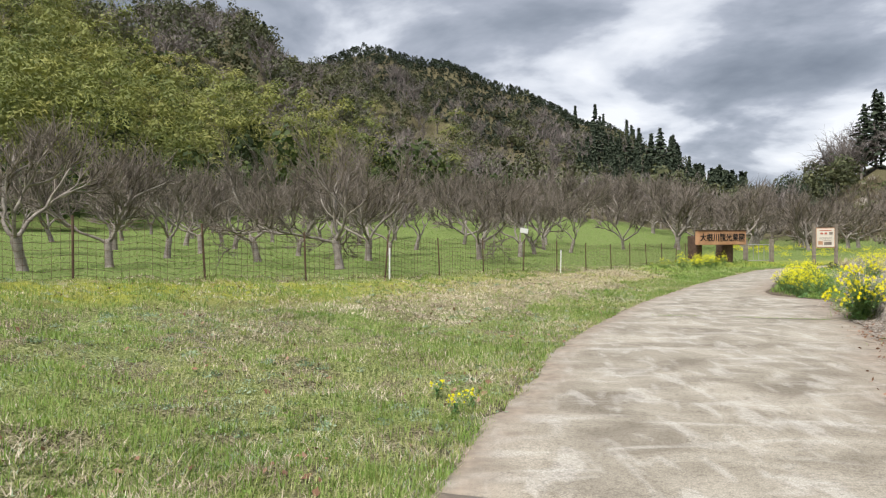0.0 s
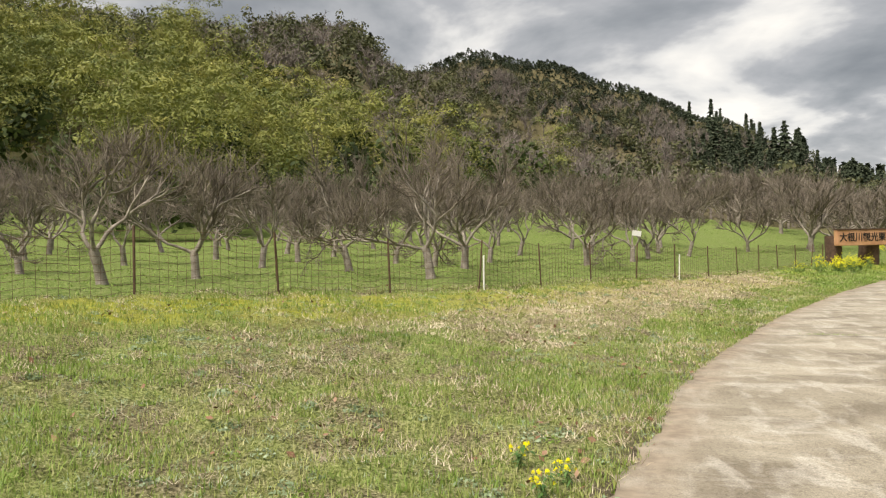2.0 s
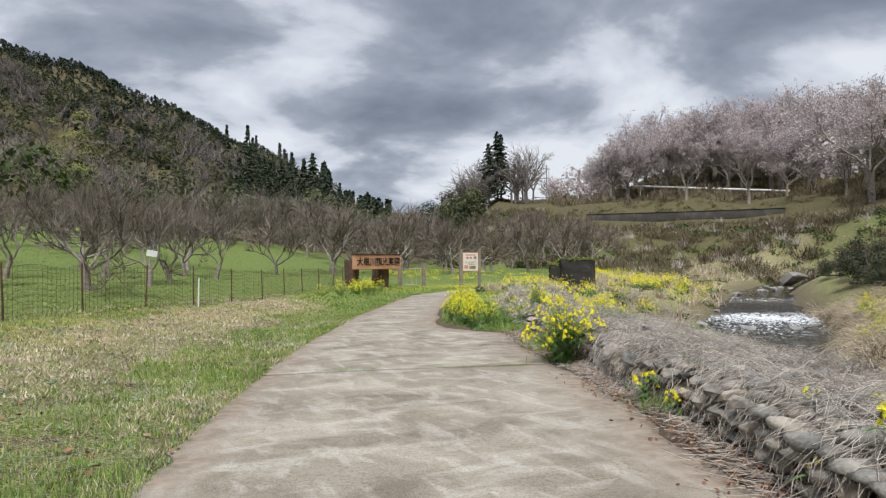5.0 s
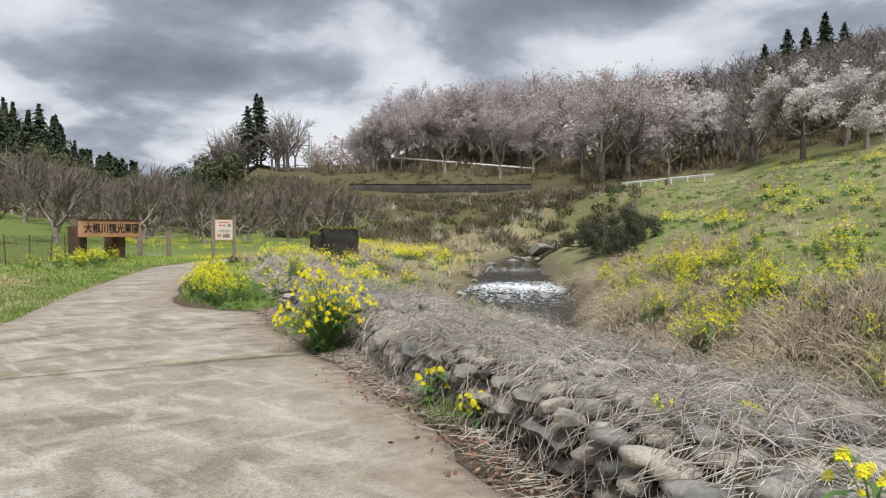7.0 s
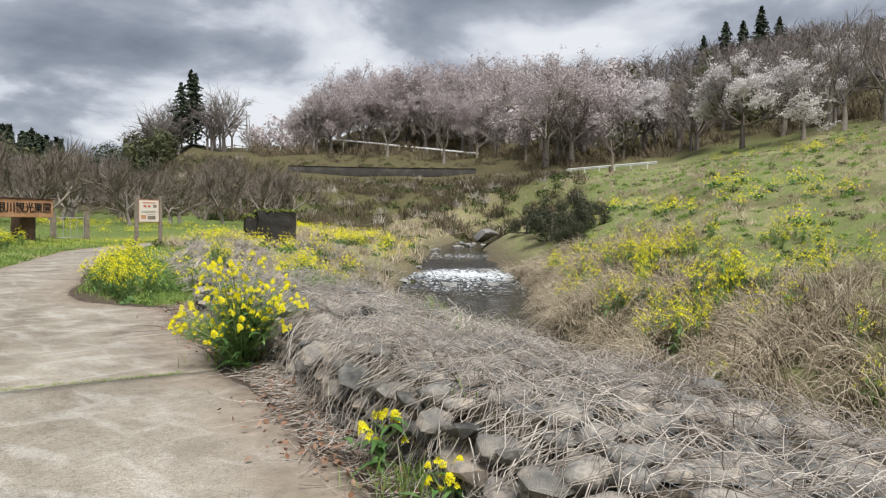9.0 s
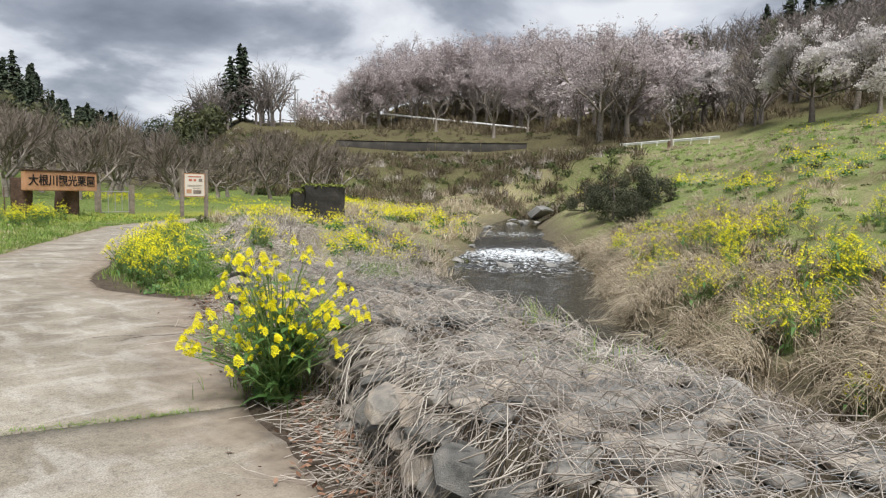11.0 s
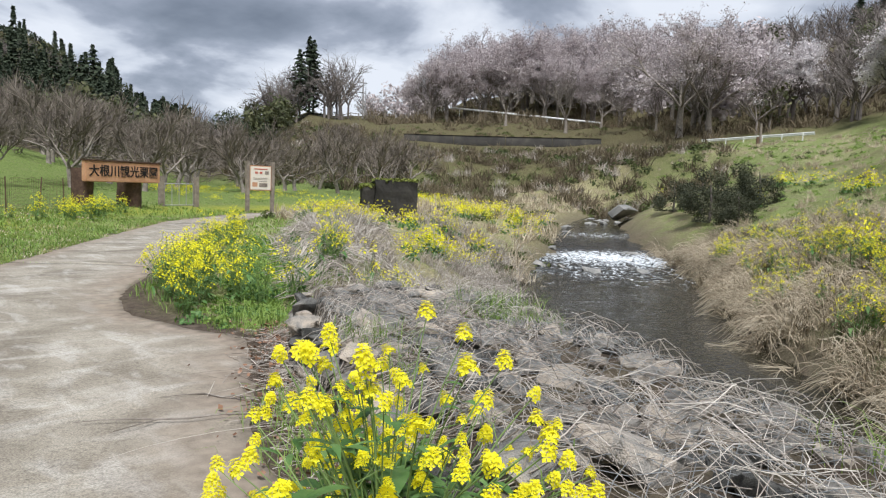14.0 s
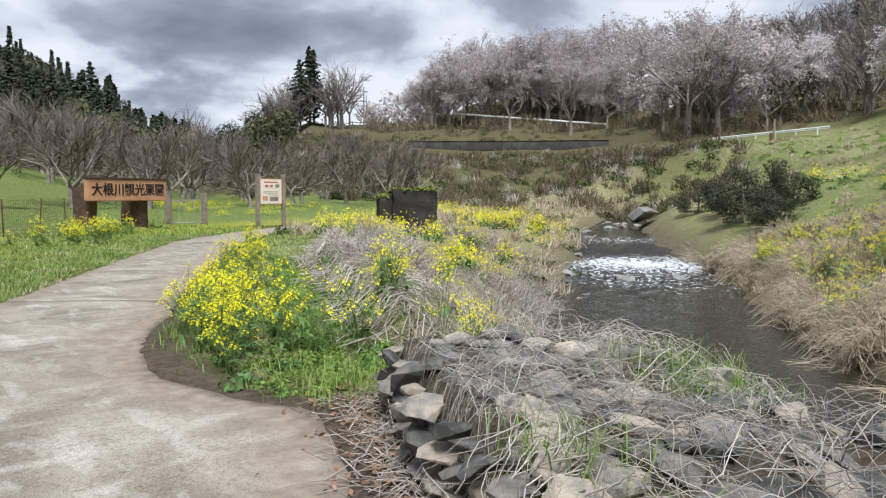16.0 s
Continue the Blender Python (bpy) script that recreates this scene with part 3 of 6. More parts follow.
def build_road():
    """Concrete slabs, cast one after another, with open joints between them."""
    road = thing("road", Matrix(), "worn pale concrete farm road with scuffed slabs", "road", "", "structure")
    mat = concrete_material()
    joints = [(-40, -40), (4.5, 3.2), (15.05, 13.75), (26.3, 24.7), (37.2, 36.2), (47.5, 46), (60, 58)]
    for k in range(len(joints) - 1):
        (l0, r0), (l1, r1) = joints[k], joints[k + 1]
        gap = .012
        n = max(8, int((l1 - l0) / .2)) if k < 4 else 40
        t = np.linspace(0, 1, n + 1)
        ly, ry = l0 + gap + t * (l1 - l0 - 2 * gap), r0 + gap + t * (r1 - r0 - 2 * gap)
        A = np.stack([np.interp(ly, LEFT_EDGE[:, 1], LEFT_EDGE[:, 0]), ly], 1)
        seg = np.concatenate([[0], np.cumsum(np.hypot(*np.diff(RIGHT_EDGE, axis=0).T))])
        ky = np.interp(ry, np.maximum.accumulate(RIGHT_EDGE[:, 1]), seg)
        B = np.stack([np.interp(ky, seg, RIGHT_EDGE[:, 0]), np.interp(ky, seg, RIGHT_EDGE[:, 1])], 1)
        rng = np.random.RandomState(40 + k)
        wob = .05 * np.sin(ly * 3.1) + .05 * np.sin(ly * 7.7 + 1) + rng.normal(0, .022, n + 1)
        A[:, 0] += wob
        B[:, 0] += .05 * np.sin(ly * 2.7 + 2) + rng.normal(0, .02, n + 1)
        m = 22
        u = np.linspace(0, 1, m + 1)
        P = A[:, None] * (1 - u)[None, :, None] + B[:, None] * u[None, :, None]
        Z = .008 * rough_field(P[..., 0], P[..., 1], .9, 5) + .012 * np.sin(u * np.pi)[None]
        W = np.linalg.norm(B - A, axis=1)[:, None]
        da, db = u[None] * W, (1 - u)[None] * W
        edge = np.maximum(np.exp(-(da / .34) ** 2), np.exp(-(db / .55) ** 2))
        top = np.concatenate([P, Z[..., None]], -1)
        i, j = np.meshgrid(np.arange(n), np.arange(m), indexing="ij")
        F = np.stack([i * (m + 1) + j, i * (m + 1) + j + 1, (i + 1) * (m + 1) + j + 1, (i + 1) * (m + 1) + j], -1).reshape(-1, 4)
        V = top.reshape(-1, 3)
        ring = [(a, 0) for a in range(n + 1)] + [(n, b) for b in range(1, m + 1)] + [(a, m) for a in range(n - 1, -1, -1)] + [(0, b) for b in range(m - 1, 0, -1)]
        idx = np.array([a * (m + 1) + b for a, b in ring])
        low = V[idx] - [0, 0, .14]
        q = np.arange(len(idx))
        S = np.stack([idx, idx[(q + 1) % len(idx)], len(V) + (q + 1) % len(idx), len(V) + q], -1)
        me = mesh_np("slab", np.vstack([V, low]), np.vstack([F, S]), mat)
        vals = np.concatenate([edge.ravel(), edge.ravel()[idx]]).astype(np.float32)
        me.attributes.new("edge", "FLOAT", "POINT").data.foreach_set("value", vals)
        part("slab", me, mat, road)


build_road()


def water_material():
    m = bpy.data.materials.new("stream_water")
    m.use_nodes = True
    n, l = m.node_tree.nodes, m.node_tree.links
    b = n["Principled BSDF"]
    tc = n.new("ShaderNodeTexCoord")
    at = n.new("ShaderNodeAttribute")
    at.attribute_name = "foam"
    k = n.new("ShaderNodeTexNoise")
    k.inputs["Scale"].default_value, k.inputs["Detail"].default_value, k.inputs["Distortion"].default_value = 3.2, 8, 1.4
    l.new(tc.outputs["Object"], k.inputs["Vector"])
    a = n.new("ShaderNodeMath")
    a.operation = "ADD"
    l.new(at.outputs["Fac"], a.inputs[0])
    l.new(k.outputs[0], a.inputs[1])
    r = n.new("ShaderNodeValToRGB")
    r.color_ramp.elements[0].position, r.color_ramp.elements[0].color = .74, (.022, .020, .012, 1)
    r.color_ramp.elements[1].position, r.color_ramp.elements[1].color = 1.0, (.74, .78, .81, 1)
    l.new(a.outputs[0], r.inputs[0])
    l.new(r.outputs[0], b.inputs["Base Color"])
    r2 = n.new("ShaderNodeMapRange")
    r2.inputs[1].default_value, r2.inputs[2].default_value, r2.inputs[3].default_value, r2.inputs[4].default_value = .78, 1, .06, .7
    l.new(a.outputs[0], r2.inputs[0])
    l.new(r2.outputs[0], b.inputs["Roughness"])
    b.inputs["IOR"].default_value = 1.33
    w = n.new("ShaderNodeTexNoise")
    w.inputs["Scale"].default_value, w.inputs["Detail"].default_value, w.inputs["Distortion"].default_value = 5.5, 5, .8
    l.new(tc.outputs["Object"], w.inputs["Vector"])
    bp = n.new("ShaderNodeBump")
    bp.inputs["Strength"].default_value, bp.inputs["Distance"].default_value = .65, .06
    l.new(w.outputs[0], bp.inputs["Height"])
    l.new(bp.outputs[0], b.inputs["Normal"])
    return m


def build_water():
    line = resample(STREAM, .25)
    hw = np.interp(np.linspace(0, 1, len(line)), np.concatenate([[0], np.cumsum(np.hypot(*np.diff(STREAM, axis=0).T))]) / np.hypot(*np.diff(STREAM, axis=0).T).sum(), HALF)
    cum = np.concatenate([[0], np.cumsum(np.hypot(*np.diff(STREAM, axis=0).T))])
    lv = np.interp(np.linspace(0, cum[-1], len(line)), cum, LEVEL)
    T = np.gradient(line, axis=0)
    T /= np.linalg.norm(T, axis=1)[:, None]
    N = np.stack([T[:, 1], -T[:, 0]], 1)
    m = 24
    u = np.linspace(-1, 1, m + 1)
    P = line[:, None] + N[:, None] * ((hw + 1.0)[:, None] * u[None])[..., None]
    fall = cum[12] - .4
    s = np.linspace(0, cum[-1], len(line))
    wild = np.exp(-((s - fall) / 3.2) ** 2) + .6 * np.exp(-((s - fall + 5) / 4) ** 2)
    X, Y = P[..., 0], P[..., 1]
    Z = lv[:, None] + .02 * rough_field(X, Y, .5, 31) * (.5 + wild[:, None]) + .06 * wild[:, None] * rough_field(X, Y, .3, 33)
    V = np.concatenate([P, Z[..., None]], -1).reshape(-1, 3)
    n = len(line) - 1
    i, j = np.meshgrid(np.arange(n), np.arange(m), indexing="ij")
    F = np.stack([i * (m + 1) + j, i * (m + 1) + j + 1, (i + 1) * (m + 1) + j + 1, (i + 1) * (m + 1) + j], -1).reshape(-1, 4)
    me = mesh_np("stream", V, F, water_material(), True)
    foam = .40 * np.exp(-((s - fall) / 2.4) ** 2) + .24 * np.exp(-((s - fall + 5) / 4) ** 2) + .08 * np.exp(-((s - fall + 14) / 6) ** 2) + .3 * np.exp(-((s - fall - 8) / 3) ** 2)
    foam = np.broadcast_to(foam[:, None], X.shape) * (1 - .25 * np.abs(u)[None])
    me.attributes.new("foam", "FLOAT", "POINT").data.foreach_set("value", np.ascontiguousarray(foam.ravel(), np.float32))
    tagged(new("stream", me), "shallow dark stream with a foaming little cascade", "water", "", "structure")


build_water()

# ---- trees ----


def grow(rng, heaps, p, d, length, radius, level, rules, wild=.16):
    """One branch and its offspring. rules: per level (children, length factor, radius factor, spread, up, steps, sides, heap)."""
    kids, lf, rf, spread, up, steps, sides, hid = rules[level]
    pts, q, v = [np.array(p)], np.array(p, float), np.array(d, float)
    for s in range(steps):
        v = v + rng.normal(0, wild, 3) + [0, 0, up]
        v /= np.linalg.norm(v)
        q = q + v * length / steps
        pts.append(q.copy())
    last = level == len(rules) - 1
    heaps[hid].tube(pts, np.linspace(radius, radius * (.25 if last else .62), len(pts)), sides)
    if last:
        return
    for c in range(kids):
        t = 1.0 if c == 0 else rng.uniform(.35, 1.0)
        k = t * steps
        i = min(int(k), steps - 1)
        a = pts[i] + (pts[i + 1] - pts[i]) * (k - i)
        base = pts[i + 1] - pts[i]
        base /= np.linalg.norm(base)
        side = np.cross(base, rng.normal(0, 1, 3))
        side /= np.linalg.norm(side)
        nd = base * math.cos(spread) + side * math.sin(spread) * rng.uniform(.6, 1.2)
        nd /= np.linalg.norm(nd)
        grow(rng, heaps, a, nd, length * lf * rng.uniform(.75, 1.2), radius * rf, level + 1, rules, wild)


def chestnut(seed, m, full):
    """A pruned chestnut: a short trunk, a vase of crooked limbs and many upright twigs."""
    rng = np.random.RandomState(seed)
    tree = thing("chestnut_tree", m, "leafless pruned chestnut tree with crooked grey limbs", "tree", "orchard chestnuts")
    trunk, twigs = Heap(), Heap()
    th = rng.uniform(.5, .85)
    lean = rng.normal(0, .1, 2)
    trunk.tube([(0, 0, -.15), (0, 0, .05), (lean[0] * .5, lean[1] * .5, th * .6), (lean[0], lean[1], th), (lean[0], lean[1], th + .12)], [.18, .125, .105, .11, .06], 8)
    n = rng.randint(3, 5)
    if full:
        rules = [(5, .68, .62, .62, .12, 6, 6, 0), (6, .70, .58, .62, .13, 4, 4, 0), (9, .68, .56, .55, .16, 3, 3, 1), (0, 0, 0, 0, .2, 2, 3, 1)]
    else:
        rules = [(4, .68, .62, .62, .12, 4, 4, 0), (5, .72, .62, .62, .14, 3, 3, 1), (7, .74, .75, .55, .18, 2, 3, 1), (0, 0, 0, 0, .2, 1, 3, 1)]
    part("trunk", trunk, M["bark"], tree, smooth_faces=True)
    a0 = rng.uniform(0, 6.28)
    for k in range(n):
        limb = Heap()
        a = a0 + k * 6.283 / n + rng.normal(0, .25)
        e = rng.uniform(.42, .82)
        d = (math.cos(a) * math.cos(e), math.sin(a) * math.cos(e), math.sin(e))
        grow(rng, [limb, twigs], (lean[0], lean[1], th), d, rng.uniform(1.35, 1.7), .05 if full else .066, 0, rules, .25)
        part("limb", limb, M["bark"], tree)
    tagged(part("twig_canopy", twigs, M["twig"], tree), kind="stuff")
    return tree


def place(x, y, turn=0.0, s=1.0, sink=0.0):
    return pose(x, y, ground1(x, y) - sink, 0, 0, turn) @ Matrix.Scale(s, 4)


def copy_scaled(ob, x, y, turn, s):
    o = copy_thing(ob, pose(x, y, ground1(x, y), 0, 0, turn))
    o.scale = (s, s, s)
    return o


KNOWN_TREES = [(-9.4, 16), (-9.2, 19.7), (-2.9, 19.8), (1.4, 29), (-6.6, 32.3), (-10.5, 27.1), (-10.7, 31.4), (-10.5, 35.8), (-2.6, 24.4), (-2.6, 33.2), (-1.6, 40), (-10.6, 44), (12.8, 51.5), (-13.5, 43.3), (-15.5, 21), (-16, 27), (-15, 32.5)]


def build_orchard():
    rng = np.random.RandomState(7)
    spots = list(KNOWN_TREES)
    for gx in np.arange(-50, 60, 4.6):
        for gy in np.arange(20, 130, 4.6):
            x, y = gx + rng.normal(0, .7) + (gy % 9.2 > 4.5) * 2.0, gy + rng.normal(0, .7)
            r, az = math.hypot(x - 3, y - 8), math.degrees(math.atan2(x - 3, y - 8))
            f = -float(along(FENCE, np.array([x]), np.array([y]))[0][0])
            reach = float(np.interp(az, [-60, -35, -25, -10, 0, 9, 12, 38], [38, 46, 60, 66, 70, 68, 100, 92]))
            if f < 3.0 or r > reach or az < -58 or az > 40:
                continue
            if -6 < az < 10.5 and 46 < r < 72 and rng.rand() < .15:
                continue
            if 8 < az < 14 and 26 < r < 62:
                continue
            if any(math.hypot(x - a, y - b) < 3.6 for a, b in spots):
                continue
            spots.append((x, y))
    near = [chestnut(100 + k, place(*spots[k], 0), True) for k in range(5)]
    far = []
    for k, (x, y) in enumerate(spots[5:]):
        r = math.hypot(x - 3, y - 8)
        s, turn = rng.uniform(.92, 1.14) * (1.35 if r > 45 and x > 10 else 1.0), rng.uniform(0, 360)
        if r < 38:
            copy_scaled(near[k % 5], x, y, turn, s)
        elif len(far) < 4:
            far.append(chestnut(200 + k, place(x, y, 0), False))
        else:
            copy_scaled(far[k % 4], x, y, turn, s)


build_orchard()


# ---- woods on the hills ----


def template_bamboo(seed, n=1500):
    """An arching culm top: drooping, rounded plumes of fine leaves, one above the other."""
    rng = np.random.RandomState(seed)
    m = 13
    t = np.linspace(.1, 1, m)
    a = np.arange(m) * 2.4 + rng.uniform(0, 6.28)
    out = 1.55 * np.sin(t * 2.6) ** .7 * rng.uniform(.6, 1.1, m)
    blob = np.stack([out * np.cos(a) + 1.1 * t ** 2, out * np.sin(a), 1.2 + 5.6 * t], 1)
    size = np.interp(t, [0, .5, 1], [1.0, .95, .65])
    k = rng.randint(0, m, n)
    N = rng.normal(0, 1, (n, 3))
    N[:, 2] = np.abs(N[:, 2]) * .9 - .15
    N /= np.linalg.norm(N, axis=1)[:, None]
    C = blob[k] + N * (size[k] * rng.uniform(.6, 1.12, n))[:, None] * [1, 1, .8]
    C[:, 2] -= .35 * np.hypot(C[:, 0] - blob[k, 0], C[:, 1] - blob[k, 1]) ** 2
    V, _ = cards(rng, C, N + [0, 0, .35], .12, .5, .3)
    V = V.reshape(-1, 4, 3)[:, :3].reshape(-1, 3)
    return V, np.arange(n * 3).reshape(-1, 3)


def template_crown(seed, n=210, shape="round", girth=1.7):
    rng = np.random.RandomState(seed)
    if shape == "cone":
        t = rng.uniform(0, 1, n) ** .75
        a = rng.uniform(0, 6.28, n)
        rad = (1 - t) * girth * rng.uniform(.45, 1.05, n) * (.75 + .25 * np.sin(t * 38))
        C = np.stack([rad * np.cos(a), rad * np.sin(a), .8 + 8.2 * t], 1)
        N = np.stack([np.cos(a), np.sin(a), np.full(n, .9)], 1)
        return cards(rng, C, N, .9 if n < 100 else .6, .5, .35)
    blobs = rng.normal(0, 1, (9, 3)) * [1.3, 1.3, .9] + [0, 0, 4.2]
    k = rng.randint(0, 9, n)
    N = rng.normal(0, 1, (n, 3))
    N /= np.linalg.norm(N, axis=1)[:, None]
    C = blobs[k] + N * rng.uniform(.7, 1.25, (n, 1)) * 1.1
    return cards(rng, C, N + [0, 0, .4], .36, .6, .45)


def template_bare(seed, up=1.0):
    """A leafless tree for the middle distance: a fan of thin limbs."""
    rng = np.random.RandomState(seed)
    h = Heap()
    h.tube([(0, 0, -.5), (0, 0, 1.6)], [.2, .13], 3)
    for k in range(6):
        a, e = rng.uniform(0, 6.28), rng.uniform(.7, 1.35)
        d = np.array([math.cos(a) * math.cos(e), math.sin(a) * math.cos(e), math.sin(e)])
        p = np.array([0, 0, rng.uniform(1, 2)])
        q = p + d * rng.uniform(2, 3.2)
        h.tube([p, q], [.08, .05], 3)
        for j in range(7):
            s = p + (q - p) * rng.uniform(.4, 1)
            w = d + rng.normal(0, .5, 3) + [0, 0, .25]
            w /= np.linalg.norm(w)
            e2 = s + w * rng.uniform(1.0, 2.2)
            side = np.cross(w, rng.normal(0, 1, 3))
            side /= np.linalg.norm(side)
            h.add([s - side * .045, s + side * .045, e2], [[0, 1, 2]])
            for _ in range(3):
                s3 = s + (e2 - s) * rng.uniform(.3, 1)
                w3 = w + rng.normal(0, .6, 3)
                w3 /= np.linalg.norm(w3)
                h.add([s3 - side * .04, s3 + side * .04, s3 + w3 * rng.uniform(.5, 1.1)], [[0, 1, 2]])
    return h.arrays()


def spread_points(rng, n, az0, az1, r0, r1, power=1.0):
    az = np.radians(rng.uniform(az0, az1, n))
    r = r0 + (r1 - r0) * rng.uniform(0, 1, n) ** power
    x, y = CENTRE[0] + r * np.sin(az), CENTRE[1] + r * np.cos(az)
    return x, y, np.degrees(az), r


def woods(name, shapes, rng, x, y, lo, hi, mat, label, category, lean=0.0, sink=.4):
    n = len(x)
    z = ground(x, y) - sink
    s = rng.uniform(lo, hi, n)
    turn = rng.uniform(0, 6.28, n)
    groups = rng.randint(0, len(shapes), n)
    for k, (V, F) in enumerate(shapes):
        g = groups == k
        if g.sum():
            S = np.stack([s[g] * rng.uniform(.85, 1.2, g.sum()), s[g] * rng.uniform(.85, 1.2, g.sum()), s[g]], 1)
            scatter(name, V, F, np.stack([x[g], y[g], z[g]], 1), S, turn[g], mat, label, category)


def build_hills():
    rng = np.random.RandomState(11)
    bam = [template_bamboo(1), template_bamboo(2), template_bamboo(3)]
    crown = [template_crown(4), template_crown(5)]
    cone = [(V * [1.25, 1.25, .62], F) for V, F in (template_crown(6, 44, "cone", 4.2), template_crown(7, 44, "cone", 3.6))]
    bare = [template_bare(8), template_bare(9)]
    # bamboo on the near hill
    x, y, az, r = spread_points(rng, 560, -62, 4, 62, 150, .8)
    lim = np.interp(az, [-62, -32, -26, -19, -15, -12.6, -9, -6, -1, 4], [140, 128, 112, 104, 97, 92, 99, 97, 92, 88])
    low = np.interp(az, [-62, -35, -25, -10, 0, 4], [50, 52, 66, 76, 84, 90])
    k = (r < lim) & (r > low)
    x, y = x[k], y[k]
    # dark crowns added among the plumes to imitate the shade in their gaps
    dark = (rough_field(x, y, 7, 77) > .75) | (rng.rand(len(x)) < .12)
    woods("bamboo_grove", bam, rng, x[~dark], y[~dark], 1.4, 2.3, M["bamboo"], "dense feathery yellow-green bamboo grove", "bamboo")
    woods("dark_wood", crown, rng, x[dark], y[dark], .9, 1.5, M["bamboo_dark"], "dark leafy crowns standing in for shaded gaps in the bamboo", "trees")
    x, y, az, r = spread_points(rng, 260, -62, 4, 50, 100, .6)
    low = np.interp(az, [-62, -35, -25, -10, 0, 4], [50, 52, 64, 74, 82, 88])
    k = (r > low) & (r < low + 12)
    woods("thicket", crown, rng, x[k], y[k], .5, .9, M["bamboo_dark"], "dark evergreen thicket below the bamboo", "bushes")
    # mixed wood above and beyond
    x, y, az, r = spread_points(rng, 1900, -62, 26, 95, 300, .7)
    edge = np.interp(az, [-62, -32, -26, -18, -10, -4, 0, 4, 26], [140, 128, 112, 104, 98, 97, 92, 75, 75])
    k = r > edge
    x, y, az, r = x[k], y[k], az[k], r[k]
    pick = rng.rand(len(x))
    leafy = np.where(az < -8, .5, .3)
    a, b = pick < leafy, pick >= leafy
    woods("evergreen_wood", crown, rng, x[a], y[a], .8, 1.4, M["broadleaf"], "evergreen broadleaf trees on the hillside", "trees")
    woods("bare_wood", bare, rng, x[b], y[b], 1.1, 1.7, M["bare"], "leafless grey trees on the hillside", "trees")
    # conifer plantation on the far mountain
    x, y, az, r = spread_points(rng, 7500, -16, 15, 225, 400, .9)
    k = r > np.interp(az, [-16, -10, -4, 2, 9, 15], [330, 290, 262, 250, 245, 240])
    woods("conifer_plantation", cone, rng, x[k], y[k], .3, .5, M["conifer"], "dark conifer plantation covering the mountain", "trees")
    x, y, az, r = spread_points(rng, 170, 10, 23, 190, 330)
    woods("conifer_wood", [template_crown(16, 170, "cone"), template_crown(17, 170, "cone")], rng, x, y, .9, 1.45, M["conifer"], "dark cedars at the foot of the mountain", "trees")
    x, y, az, r = spread_points(rng, 260, 14, 30, 130, 330)
    woods("evergreen_wood", crown, rng, x, y, .7, 1.2, M["broadleaf"], "low evergreen wood at the valley head", "trees")
    x, y, az, r = spread_points(rng, 26, 28.4, 35.2, 147, 160)
    k = (az < 30.9) | (az > 32.6)
    woods("bare_wood", bare, rng, x[k], y[k], 1.5, 2.0, M["bare"], "round leafless trees at the terrace end", "trees")
    # wood behind the cherry slope and behind the walker
    x, y, az, r = spread_points(rng, 1100, 36, 110, 108, 240, .8)
    k = r > np.interp(az, [36, 45, 54, 58, 75, 110], [188, 176, 160, 116, 110, 110])
    x, y, az, r = x[k], y[k], az[k], r[k]
    p = rng.rand(len(x))
    woods("bare_wood", bare, rng, x[(p < .55) | ((p < .9) & (az > 66))], y[(p < .55) | ((p < .9) & (az > 66))], 1.2, 2.0, M["bare"], "leafless trees on the cherry hill", "trees")
    woods("evergreen_wood", crown, rng, x[p > .9], y[p > .9], .8, 1.2, M["broadleaf"], "evergreen trees among the cherries", "trees")
    woods("cherry_wood", crown, rng, x[(p > .55) & (p < .9) & (az < 66)], y[(p > .55) & (p < .9) & (az < 66)], 1.0, 1.6, M["cherry"], "pale pink cherry trees crowding the hilltop", "trees")


build_hills()

